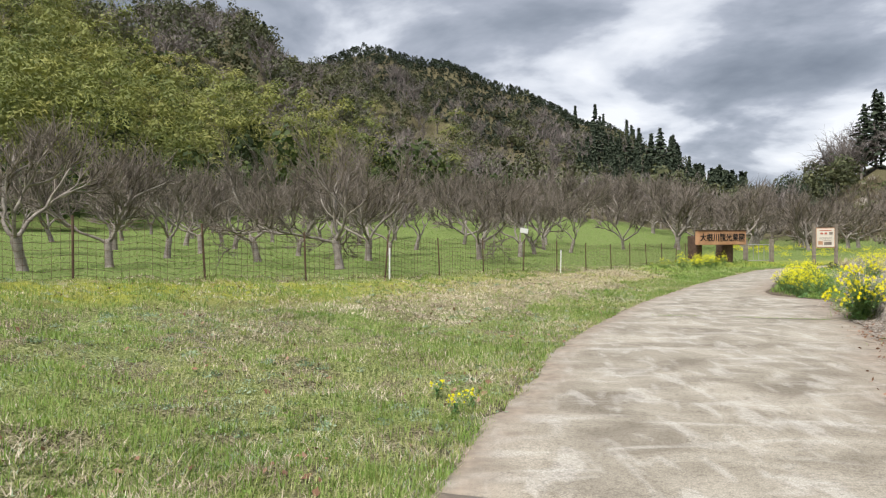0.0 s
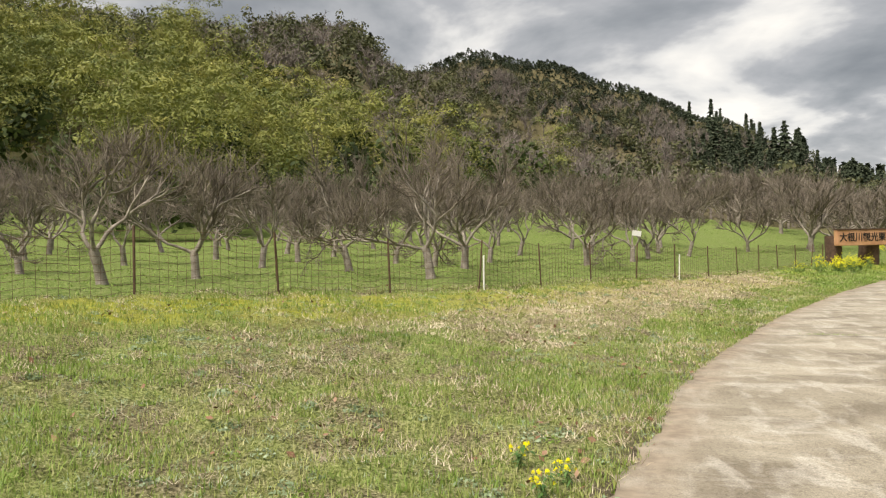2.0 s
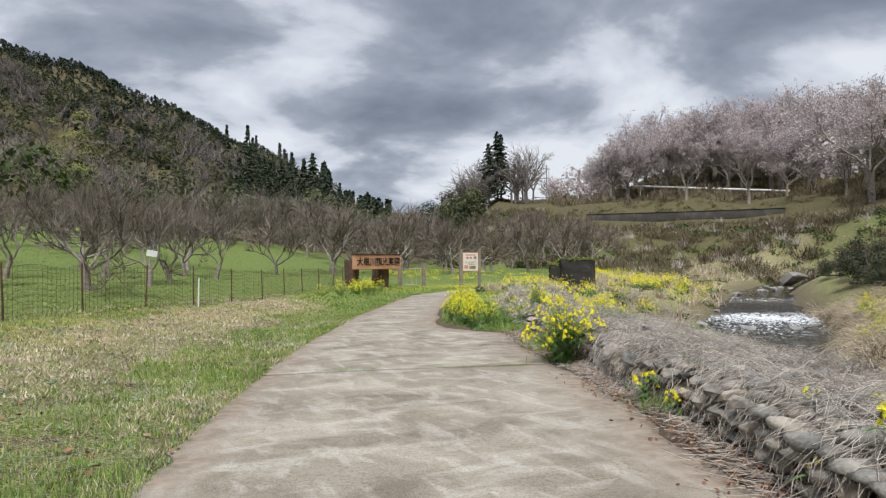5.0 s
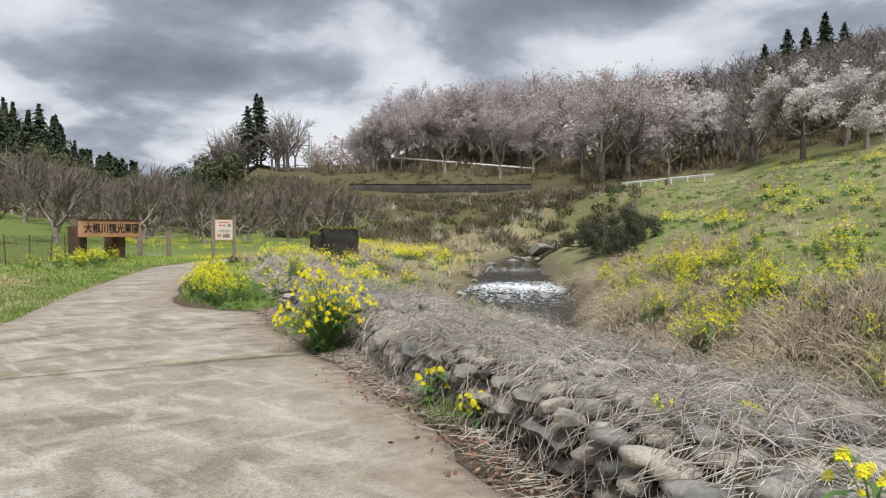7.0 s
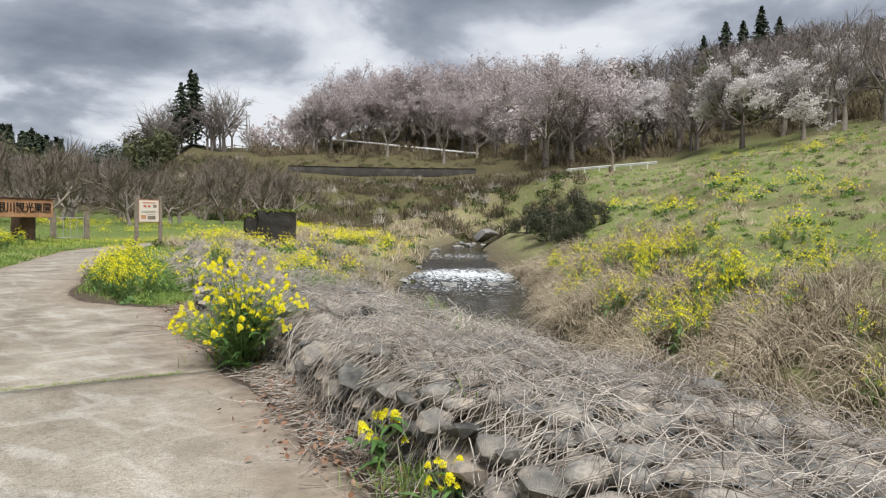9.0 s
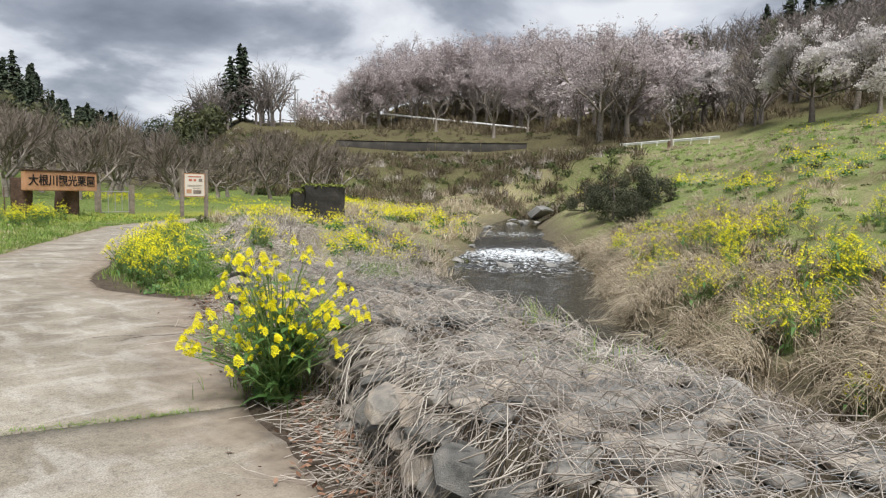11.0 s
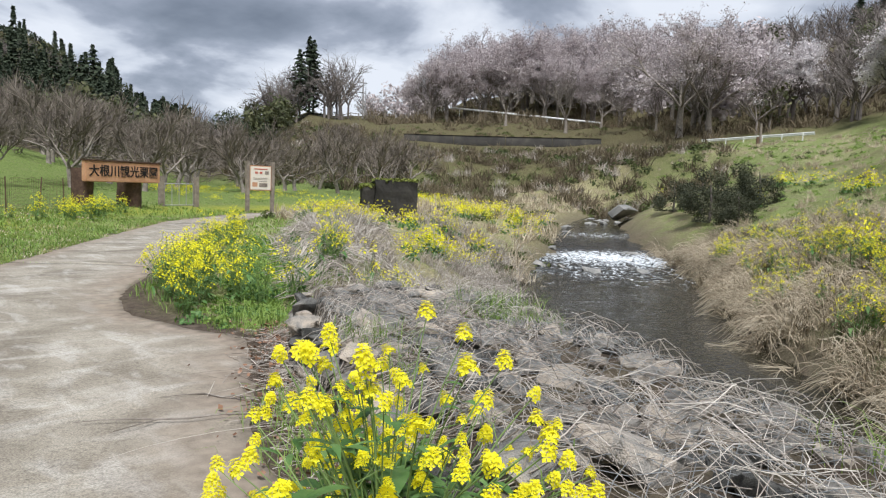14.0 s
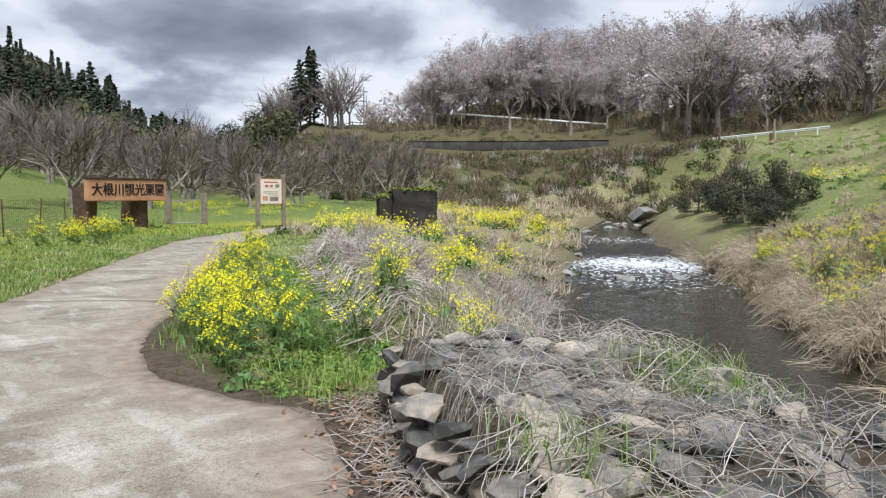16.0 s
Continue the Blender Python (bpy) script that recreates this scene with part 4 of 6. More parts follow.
# ---- cherries, cedars and other single trees ----


def broad_tree(name, seed, m, label, group, height, bark, blossom=None, cards_n=900, card=.22, spread=.6):
    """A full-grown tree: trunk, forking limbs, twigs and, in flower, many small clusters of blossom."""
    rng = np.random.RandomState(seed)
    tree = thing(name, m, label, "tree", group)
    trunk, limbs, twigs = Heap(), [], Heap()
    f = height / 12.0
    trunk.tube([(0, 0, -.5), (0, 0, .2), (.1, .05, 1.2 * f), (.05, .12, 2.3 * f)], [.42 * f, .30 * f, .24 * f, .2 * f], 8)
    part("trunk", trunk, bark, tree, smooth_faces=True)
    rules = [(5, .62, .55, .55, .05, 5, 5, 0), (5, .62, .55, .6, .04, 3, 3, 0), (4, .66, .55, .6, .02, 2, 3, 1), (0, 0, 0, 0, .0, 2, 3, 1)]
    n = rng.randint(4, 6)
    a0 = rng.uniform(0, 6.28)
    for k in range(n):
        limb = Heap()
        a = a0 + k * 6.283 / n
        e = 1.3 - spread * rng.uniform(.5, 1.15) if k else 1.25
        grow(rng, [limb, twigs], (.05, .1, 2.2 * f), (math.cos(a) * math.cos(e), math.sin(a) * math.cos(e), math.sin(e)), 4.0 * f * rng.uniform(.85, 1.1), .10 * f, 0, rules)
        part("limb", limb, bark, tree)
    tagged(part("twig_canopy", twigs, M["bare"], tree), kind="stuff")
    if blossom:
        V = np.concatenate(twigs.v)
        reach = np.hypot(V[:, 0], V[:, 1]) / np.hypot(V[:, 0], V[:, 1]).max() + .8 * V[:, 2] / V[:, 2].max()
        V = V[reach > np.quantile(reach, .3)]
        pick = V[rng.randint(0, len(V), cards_n)] + rng.normal(0, .3, (cards_n, 3)) * [1, 1, .5]
        h = Heap()
        h.add(*cards(rng, pick, np.tile([0, 0, 1.0], (cards_n, 1)), card, .75, 1.4))
        tagged(part("blossom", h, blossom, tree, "pale pink blossom"), kind="stuff")
    return tree


def polar(az, r):
    return CENTRE[0] + r * math.sin(radians(az)), CENTRE[1] + r * math.cos(radians(az))


def build_cherries():
    rng = np.random.RandomState(5)
    pats = []
    first = [(42.0, 156), (44.5, 160), (49.5, 156), (55.0, 152)]
    for k, (az, r) in enumerate(first):
        pats.append(broad_tree("cherry_tree", 300 + k, place(*polar(az, r)), "pale pink cherry tree in bloom on the hillside", "cherries on the hill", 17.2, M["bark"], M["cherry"], 12000, .10, .85))
    for k in range(38):
        az = rng.uniform(39.5, 62)
        r = rng.uniform(156, 190) if az > 42 else rng.uniform(146, 180)
        if az > 57:
            r = rng.uniform(118, 170)
        copy_scaled(pats[k % 4], *polar(az, r), rng.uniform(0, 360), rng.uniform(.95, 1.35) * float(np.interp(az, [39.5, 45], [.6, 1])))
    white = broad_tree("cherry_tree", 320, place(*polar(73.5, 104)), "large whitish cherry tree with drooping layered blossom", "cherries on the hill", 16.5, M["bark_dark"], M["white_blossom"], 24000, .12, 1.0)
    copy_scaled(white, *polar(66.5, 128), 130, 1.0)
    copy_scaled(white, *polar(83, 118), 200, 1.05)
    bare = [broad_tree("bare_tree", 330 + k, place(*polar(az, r)), "tall leafless grey tree on the slope", "bare trees on the slope", 13.0, M["bark"], None, spread=.5) for k, (az, r) in enumerate([(51.0, 131), (60.5, 122), (77.5, 102)])]
    for az, r, s in ((46.5, 134, .8), (53.6, 133, .75), (62.0, 135, 1.0), (80.0, 104, 1.15), (75.6, 122, 1.2), (69, 118, .9), (84, 100, 1.1), (71, 130, 1.2), (57.5, 126, .8), (79, 108, 1.45), (82.5, 105, 1.5), (76.2, 112, 1.35)):
        copy_scaled(bare[int(az) % 3], *polar(az, r), az * 31 % 360, s)
    # round leafless trees either side of the cedars at the terrace end
    for az, r, s in ((29.4, 150, 1.15), (30.2, 156, 1.1), (34.0, 150, 1.2), (33.2, 158, 1.15), (28.6, 152, .95), (29.8, 145, .9)):
        copy_scaled(bare[int(r) % 3], *polar(az, r), az * 77 % 360, s)


def conifer_tree(seed, m, label, height):
    """A cedar: a tapered trunk and tiers of drooping sprays."""
    rng = np.random.RandomState(seed)
    tree = thing("cedar_tree", m, label, "tree", "cedars")
    t = Heap()
    t.tube([(0, 0, -.4), (0, 0, height * .5), (.05, 0, height * .98)], [.28, .18, .03], 6)
    part("trunk", t, M["bark_dark"], tree)
    n = 900
    u = rng.uniform(0, 1, n) ** .8
    tier = np.round(u * 17) / 17 + rng.normal(0, .008, n)
    a = rng.uniform(0, 6.28, n)
    rad = (1.02 - tier) ** .8 * height * .33 * rng.uniform(.15, 1, n) * (.75 + .35 * np.sin(a * 3 + tier * 40))
    C = np.stack([rad * np.cos(a), rad * np.sin(a), height * (.12 + .88 * tier) - .3 * rad], 1)
    h = Heap()
    h.add(*cards(rng, C, np.stack([np.cos(a) * .5, np.sin(a) * .5, np.ones(n)], 1), .55, .45, .4))
    tagged(part("foliage", h, M["conifer"], tree), kind="stuff")
    return tree


def bushy_tree(seed, m, label, size, mat, n=3600, name="evergreen_tree"):
    rng = np.random.RandomState(seed)
    tree = thing(name, m, label, "tree" if "tree" in name else "bush")
    t = Heap()
    t.tube([(0, 0, -.4), (.1, 0, size * .4), (.1, .1, size * .75)], [.07 * size / 2, .05 * size / 2, .02], 6)
    part("trunk", t, M["bark_dark"], tree)
    low = .34 if name == "bush" else .55
    blobs = rng.normal(0, 1, (16, 3)) * [size * .33, size * .33, size * .2] + [0, 0, size * low]
    k = rng.randint(0, 16, n)
    N = rng.normal(0, 1, (n, 3))
    N /= np.linalg.norm(N, axis=1)[:, None]
    C = blobs[k] + N * rng.uniform(.6, 1.2, (n, 1)) * size * .16
    C[:, 2] = np.maximum(C[:, 2], .02)
    h = Heap()
    h.add(*cards(rng, C, N + [0, 0, .4], size * .02, .55, .6))
    tagged(part("crown", h, mat, tree), kind="stuff")
    return tree


build_cherries()
tall = conifer_tree(1, place(*polar(31.6, 152)), "tall dark cedar standing on the terrace end", 15.5)
copy_scaled(tall, *polar(30.9, 153), 90, .88)
copy_scaled(tall, *polar(31.9, 156), 200, .92)
for az, r, s in ((16.6, 215, 1.25), (15.9, 220, 1.1), (14.2, 226, 1.1), (19.4, 240, .75), (20.7, 240, .62), (11.8, 235, 1.15), (12.8, 232, .95)):
    copy_scaled(tall, *polar(az, r), az * 50, s)
for k, (az, r, s) in enumerate(((26.0, 132, 9.0), (27.2, 136, 8.5), (25.0, 138, 7.5))):
    bushy_tree(60 + k, place(*polar(az, r)), "dark round evergreen tree at the orchard's end", s, M["conifer"])
for k, (az, r, s) in enumerate(((71.0, 150, 11), (62.5, 142, 9.0))):
    bushy_tree(70 + k, place(*polar(az, r)), "dark evergreen tree below the cherries", s, M["broadleaf"])
pine = conifer_tree(9, place(*polar(-15.5, 205)), "slender pine standing out on the ridge", 11)
for az, r, s in ((-16.8, 205, .8), (-14.8, 200, .6), (72, 215, 1.2), (73.2, 215, 1.1), (74.4, 218, 1.3), (75.6, 214, 1.0), (70.5, 215, .9)):
    copy_scaled(pine, *polar(az, r), az * 40, s)

# ---- scrub on the far bank ----


def template_bush(seed, n=44, tall=1.0):
    rng = np.random.RandomState(seed)
    h = Heap()
    for _ in range(n):
        a, e = rng.uniform(0, 6.28), rng.uniform(.25, 1.5)
        p = np.array([rng.normal(0, .35), rng.normal(0, .35), 0])
        d = np.array([math.cos(a) * math.cos(e), math.sin(a) * math.cos(e), math.sin(e)])
        q = p + d * rng.uniform(.6, 1.15) * tall
        s = np.cross(d, rng.normal(0, 1, 3))
        s /= np.linalg.norm(s)
        mid = (p + q) / 2 + [0, 0, .12]
        h.add([p - s * .02, p + s * .02, mid + s * .02, q, mid - s * .02], [[0, 1, 2], [0, 2, 4], [4, 2, 3]])
    return h.arrays()


def template_leafy(seed, n=60):
    rng = np.random.RandomState(seed)
    N = rng.normal(0, 1, (n, 3))
    N[:, 2] = np.abs(N[:, 2])
    N /= np.linalg.norm(N, axis=1)[:, None]
    C = N * rng.uniform(.5, 1.0, (n, 1)) * [1, 1, .75]
    return cards(rng, C, N, .17, .6, .5)


def build_scrub():
    rng = np.random.RandomState(17)
    twiggy, leafy = [template_bush(1), template_bush(2)], [template_leafy(3), template_leafy(4)]
    x, y, az, r = spread_points(rng, 2600, 26, 62, 66, 134)
    k = (r > np.interp(az, [26, 38, 56, 62], [84, 74, 70, 62])) & (r < np.interp(az, [26, 34, 38, 56, 58, 62], [150, 150, 109, 109, 98, 92]))
    x, y = x[k], y[k]
    p = rng.rand(len(x))
    woods("scrub", twiggy, rng, x[p < .45], y[p < .45], .8, 1.7, M["scrub"], "brown leafless scrub covering the bank", "scrub", sink=.1)
    woods("scrub", leafy, rng, x[p > .58], y[p > .58], .5, 1.4, M["scrub_green"], "dull green scrub covering the bank", "scrub", sink=.2)
    woods("dry_grass", twiggy, rng, x[(p > .45) & (p < .58)], y[(p > .45) & (p < .58)], .7, 1.3, M["stalk"], "dry pale grass among the scrub", "grass", sink=.1)
    # undergrowth at the foot of the wooded slope
    x, y, az, r = spread_points(rng, 1100, 36, 100, 104, 190)
    k = r > np.interp(az, [37, 56, 58, 100], [134, 134, 112, 106])
    low = (r > 121) & (r < 140) & (az < 57)
    woods("undergrowth", twiggy, rng, x[low], y[low], .5, 1.1, M["scrub"], "low brown undergrowth on the terrace", "scrub", sink=.1)
    woods("undergrowth", leafy, rng, x[low] + 1.5, y[low] + 1.0, .3, .9, M["scrub_green"], "dark green undergrowth on the terrace", "scrub", sink=.1)
    woods("undergrowth", twiggy, rng, x[k], y[k], 1.2, 2.6, M["scrub"], "brown undergrowth below the trees", "scrub", sink=.1)
    # the near bank of the stream above the cascade
    x, y = rng.uniform(20, 66, 900), rng.uniform(28, 66, 900)
    d = along(STREAM, x, y)[0]
    k = (d < -3.0) & (d > -16) & (np.hypot(x - 3, y - 8) > 32)
    x, y = x[k], y[k]
    p = rng.rand(len(x))
    woods("dry_grass", twiggy, rng, x[p < .55], y[p < .55], .5, 1.0, M["straw"], "dry pale grass on the gravel bank", "grass", sink=.05)
    woods("scrub", leafy, rng, x[p > .55], y[p > .55], .3, .7, M["scrub_green"], "low green scrub on the gravel bank", "scrub", sink=.1)
    # tufts on the green slope beyond the stream
    x, y, az, r = spread_points(rng, 3000, 56, 100, 24, 108, .8)
    d, _, hw = along(STREAM, x, y, HALF)
    k = (d > hw + 3.5) & (r < np.interp(az, [56, 60, 100], [80, 100, 108]))
    x, y = x[k], y[k]
    p = rng.rand(len(x))
    woods("tufts", leafy, rng, x[p < .5], y[p < .5], .15, .4, M["grass_lush"], "green weedy tufts on the slope", "grass", sink=.05)
    woods("tufts", twiggy, rng, x[(p > .5) & (p < .9)], y[(p > .5) & (p < .9)], .25, .55, M["straw"], "dry tufts on the slope", "grass", sink=.05)
    woods("tufts", leafy, rng, x[p > .9], y[p > .9], .2, .45, M["scrub_green"], "dark green weeds on the slope", "grass", sink=.05)


build_scrub()
for k, (x, y, s) in enumerate(((43.5, 31.3, 2.9), (46.5, 33.4, 3.0), (41.6, 28.8, 2.2), (49.5, 37, 2.6), (45.6, 29.6, 2.6), (48.6, 31.6, 2.4))):
    bushy_tree(80 + k, place(x, y), "dark grey-green bush leaning over the stream", s, M["bush_leaf"], 6500, "bush")

# ---- sign, notice board, gate, fence ----


def text_mesh(body, size, depth):
    cu = bpy.data.curves.new("lettering", "FONT")
    cu.body, cu.size, cu.extrude, cu.align_x, cu.align_y, cu.offset = body, size, depth, "CENTER", "CENTER", size * .012
    ob = new("lettering", cu)
    me = bpy.data.meshes.new_from_object(ob.evaluated_get(bpy.context.evaluated_depsgraph_get()))
    bpy.data.objects.remove(ob)
    return me


def bevelled(lo, hi, mat, name, parent, label="", bevel=.02, seg=2):
    bm = bmesh.new()
    bmesh.ops.create_cube(bm, size=1)
    for v in bm.verts:
        v.co = [lo[i] + (v.co[i] + .5) * (hi[i] - lo[i]) for i in range(3)]
    bmesh.ops.bevel(bm, geom=bm.edges[:], offset=bevel, segments=seg, affect="EDGES")
    me = bpy.data.meshes.new(name)
    bm.to_mesh(me)
    bm.free()
    me.materials.append(mat)
    ob = new(name, me)
    ob.parent = parent
    return tagged(ob, label)


def build_sign():
    """The orchard's name board: a thick plank on two stout logs."""
    x, y = 15.0, 42.8
    sign = thing("orchard_sign", pose(x, y, 0, 0, 0, 20), "wooden orchard name board on two thick dark logs", "sign")
    w = 3.6
    bevelled((0, -.16, 1.36), (w, .12, 2.2), M["sign_wood"], "board", sign, "reddish-brown plank board", .03)
    bevelled((-.03, -.2, 2.2), (w + .03, .16, 2.26), M["log"], "capping", sign, "", .015)
    for k, (a, r) in enumerate(((.42, .42), (2.65, .5))):
        rng = np.random.RandomState(k)
        h = Heap()
        zs = np.linspace(-.3, 2.1 if k else 1.9, 9)
        ring = 14
        V = []
        for z in zs:
            for q in range(ring):
                t = q * 6.283 / ring
                rr = r * (1 + .08 * math.sin(3 * t + k) + .05 * math.sin(7 * t)) + rng.normal(0, .012)
                V.append((a + rr * math.cos(t), .62 + rr * math.sin(t), z))
        F = [[i * ring + q, i * ring + (q + 1) % ring, (i + 1) * ring + (q + 1) % ring, (i + 1) * ring + q] for i in range(8) for q in range(ring)]
        h.add(V, F)
        h.add(V[-ring:] + [(a, .62, zs[-1])], [[q, (q + 1) % ring, ring] for q in range(ring)])
        part("log", h, M["log"], sign)
    t = text_mesh("大根川観光栗園", .5, .012)
    t.materials.append(M["black"])
    ob = part("lettering", t, M["black"], sign, "black painted characters")
    xs = [v.co.x for v in t.vertices]
    ob.matrix_basis = pose(w / 2, -.168, 1.78, 90, 0, 0) @ Matrix.Diagonal((3.3 / (max(xs) - min(xs)), 1, 1, 1))


def build_notice():
    """A framed notice on two weathered posts."""
    n = thing("notice_board", pose(23.6, 45.9, 0, 0, 0, 6), "pale notice board between two weathered posts", "notice board")
    for a in (0.0, 1.5):
        bevelled((a - .09, -.09, -.2), (a + .09, .09, 2.62), M["old_wood"], "post", n, "", .015)
    bevelled((.1, -.05, 1.12), (1.4, .03, 2.4), M["sign_wood"], "frame", n, "", .012)
    bevelled((.15, -.062, 1.17), (1.35, -.045, 2.35), M["board"], "panel", n, "cream printed panel", .004, 1)
    rng = np.random.RandomState(1)
    for k, (u, v, a, b, mat) in enumerate(((.35, 2.2, .8, .05, "red"), (.4, 1.98, .18, .11, "red"), (.68, 1.98, .16, .11, "red"), (1.0, 1.96, .22, .16, "old_wood"), (.3, 1.75, .9, .02, "old_wood"), (.3, 1.68, .85, .02, "old_wood"), (.25, 1.32, .3, .22, "sign_wood"), (.65, 1.30, .5, .2, "old_wood"), (.62, 1.58, .5, .02, "old_wood"))):
        bevelled((u, -.072, v), (u + a, -.060, v + b), M[mat], "print", n, "", .002, 1)


def build_gate():
    """A light steel gate hung between two grey posts."""
    gx, gy, w = 19.35, 46.2, 1.95
    g = thing("gate", pose(gx, gy, .2, 0, 0, 14), "light grey tubular steel gate between weathered posts", "gate")
    for a in (0, w):
        bevelled((a - .13, -.1, -.3), (a + .13, .1, 1.5), M["old_wood"], "gatepost", g, "", .03)
    for z in (.12, 1.15):
        h = Heap()
        h.tube([(.16, 0, z), (w - .16, 0, z)], .026, 6)
        part("rail", h, M["galv"], g)
    for a in np.linspace(.18, w - .18, 5):
        h = Heap()
        h.tube([(a, 0, .1), (a, 0, 1.17)], .018, 6)
        part("bar", h, M["galv"], g)


def build_fence():
    """Rusty posts with wire netting round the orchard, a white stake here and there."""
    fence = thing("orchard_fence", Matrix(), "low wire mesh fence on thin rusty posts", "fence")
    line = resample(FENCE[1:10], .2)
    seg = np.concatenate([[0], np.cumsum(np.hypot(*np.diff(line, axis=0).T))])
    step = 2.55
    n = int(seg[-1] / step)
    hts = 1.05
    base = Heap()
    base.tube([(0, 0, -.2), (0, 0, hts + .08)], .022, 6, True)
    stake = Heap()
    stake.tube([(0, 0, -.2), (0, 0, .78)], .022, 8, True)
    pm, sm = base.mesh("post", M["post"], True), stake.mesh("stake", M["white"], True)
    rng = np.random.RandomState(2)
    for k in range(n + 1):
        s = k * step + .2
        x, y = np.interp(s, seg, line[:, 0]), np.interp(s, seg, line[:, 1])
        ob = new("post", pm)
        ob.parent = fence
        ob.matrix_basis = pose(x, y, ground1(x, y), rng.normal(0, 2), rng.normal(0, 2), 0)
        if k in (5, 9):
            o2 = new("stake", sm)
            o2.parent = fence
            tagged(o2, "short white plastic stake")
            o2.matrix_basis = pose(x + .12, y - .1, ground1(x, y), 2, 1, 0)
    net = Heap()
    z = ground(line[:, 0], line[:, 1])
    for q in np.linspace(.06, hts, 9):
        net.tube(np.stack([line[:, 0], line[:, 1], z + q + .012 * np.sin(seg * 2.4)], 1), .0042, 3)
    fineline = resample(FENCE[1:10], .15)
    zf = ground(fineline[:, 0], fineline[:, 1])
    for (x, y), zz in zip(fineline, zf):
        net.tube([(x, y, zz + .02), (x, y, zz + hts)], .0036, 3)
    tagged(part("netting", net, M["post"], fence, "rusty wire netting"), kind="stuff")


def build_abutment():
    """An old mossy concrete block beside the stream."""
    b = thing("concrete_block", pose(28.5, 40.2, -.25, 0, 0, -30), "dark stained old concrete block with a mossy top", "concrete block")
    for k, (lo, hi) in enumerate((((-.9, -.8, 0), (1.15, .9, 2.05)), ((-1.5, -.5, 0), (-.92, .8, 1.75)))):
        bm = bmesh.new()
        bmesh.ops.create_cube(bm, size=1)
        bmesh.ops.subdivide_edges(bm, edges=bm.edges[:], cuts=7, use_grid_fill=True)
        for v in bm.verts:
            v.co = Vector([lo[i] + (v.co[i] + .5) * (hi[i] - lo[i]) for i in range(3)])
            v.co += Vector(noise.noise_vector(v.co * 1.7)) * .09 + Vector(noise.noise_vector(v.co * 6)) * .03
        me = bpy.data.meshes.new("block")
        bm.to_mesh(me)
        bm.free()
        me.materials.append(M["dark_stain"])
        part("block", me, None, b)
        rng = np.random.RandomState(k)
        n = 900
        C = np.stack([rng.uniform(lo[0], hi[0], n), rng.uniform(lo[1], hi[1], n), np.full(n, hi[2] + .03)], 1) + rng.normal(0, .04, (n, 3))
        h = Heap()
        h.add(*cards(rng, C, np.tile([0, 0, 1.0], (n, 1)), .11, .5, .8))
        tagged(part("moss", h, M["moss"], b, "yellow-green moss"), kind="stuff")


build_sign()
build_notice()
build_gate()
build_fence()
build_abutment()

# ---- far structures ----


def guard_rail(name, a, b, posts, label):
    """A white crash barrier: a ridged beam on posts."""
    rail = thing(name, Matrix(), label, "guard rail")
    A, B = Vector(a), Vector(b)
    d = (B - A).normalized()
    up, side = Vector((0, 0, 1)), d.cross(Vector((0, 0, 1))).normalized()
    prof = [(-.02, -.18), (.05, -.12), (.05, -.06), (-.02, 0), (.05, .06), (.05, .12), (-.02, .18), (-.05, .18), (-.05, -.18)]
    V = [p + side * u + up * v for p in (A, B) for u, v in prof]
    n = len(prof)
    h = Heap()
    h.add([tuple(v) for v in V], [[q, (q + 1) % n, n + (q + 1) % n, n + q] for q in range(n)])
    part("beam", h, M["white"], rail, "white steel beam")
    for k in range(posts):
        p = A + (B - A) * ((k + .5) / posts)
        g = Heap()
        z0 = min(ground1(p.x, p.y), p.z - .4)
        g.tube([(p.x + side.x * .1, p.y + side.y * .1, z0 - .3), (p.x + side.x * .1, p.y + side.y * .1, p.z + .1)], .07, 8, True)
        part("post", g, M["white"], rail)


guard_rail("guard_rail", (123.8, 96.7, 15.2), (109, 124, 18.4), 10, "long white steel guard rail on the hillside road")
guard_rail("guard_rail", (96.4, 60.7, 8.9), (91.6, 44.6, 9.0), 6, "short white steel guard rail above the green slope")


def simple_pole(name, x, y, z0, z1, r, mat, label, category):
    p = thing(name, pose(x, y, z0), label, category)
    h = Heap()
    h.tube([(0, 0, 0), (0, 0, (z1 - z0) * .6), (0, 0, z1 - z0)], [r, r * .9, r * .8], 8, True)
    part("shaft", h, mat, p)
    return p


simple_pole("wooden_post", 89.2, 49.9, ground1(89.2, 49.9) - .2, 8.6, .2, M["post"], "short dark wooden post below the guard rail", "post")
simple_pole("wooden_post", 89.9, 49.9, ground1(89.9, 49.9) - .2, 10.2, .16, M["old_wood"], "grey wooden post behind the guard rail", "post")
ux, uy = polar(35.6, 158)
up1 = simple_pole("utility_pole", ux, uy, ground1(ux, uy) - .3, ground1(ux, uy) + 8.2, .16, M["pole"], "slender concrete utility pole with a crossarm", "utility pole")
arm = Heap()
arm.box((-.9, -.06, 7.6), (.9, .06, 7.75))
part("crossarm", arm, M["pole"], up1)
wx, wy = polar(35.8, 160)
simple_pole("utility_pole", wx, wy, ground1(wx, wy) - .3, ground1(wx, wy) + 6.4, .09, M["pole"], "thin leaning stay pole beside the utility pole", "utility pole")
for az in (37.3, 38.9, 39.5):
    x, y = polar(az, 152)
    simple_pole("stone_pillar", x, y, ground1(x, y) - .3, ground1(x, y) + 2.4, .42, M["concrete_old"], "dark stubby pillar at the terrace entrance", "pillar")


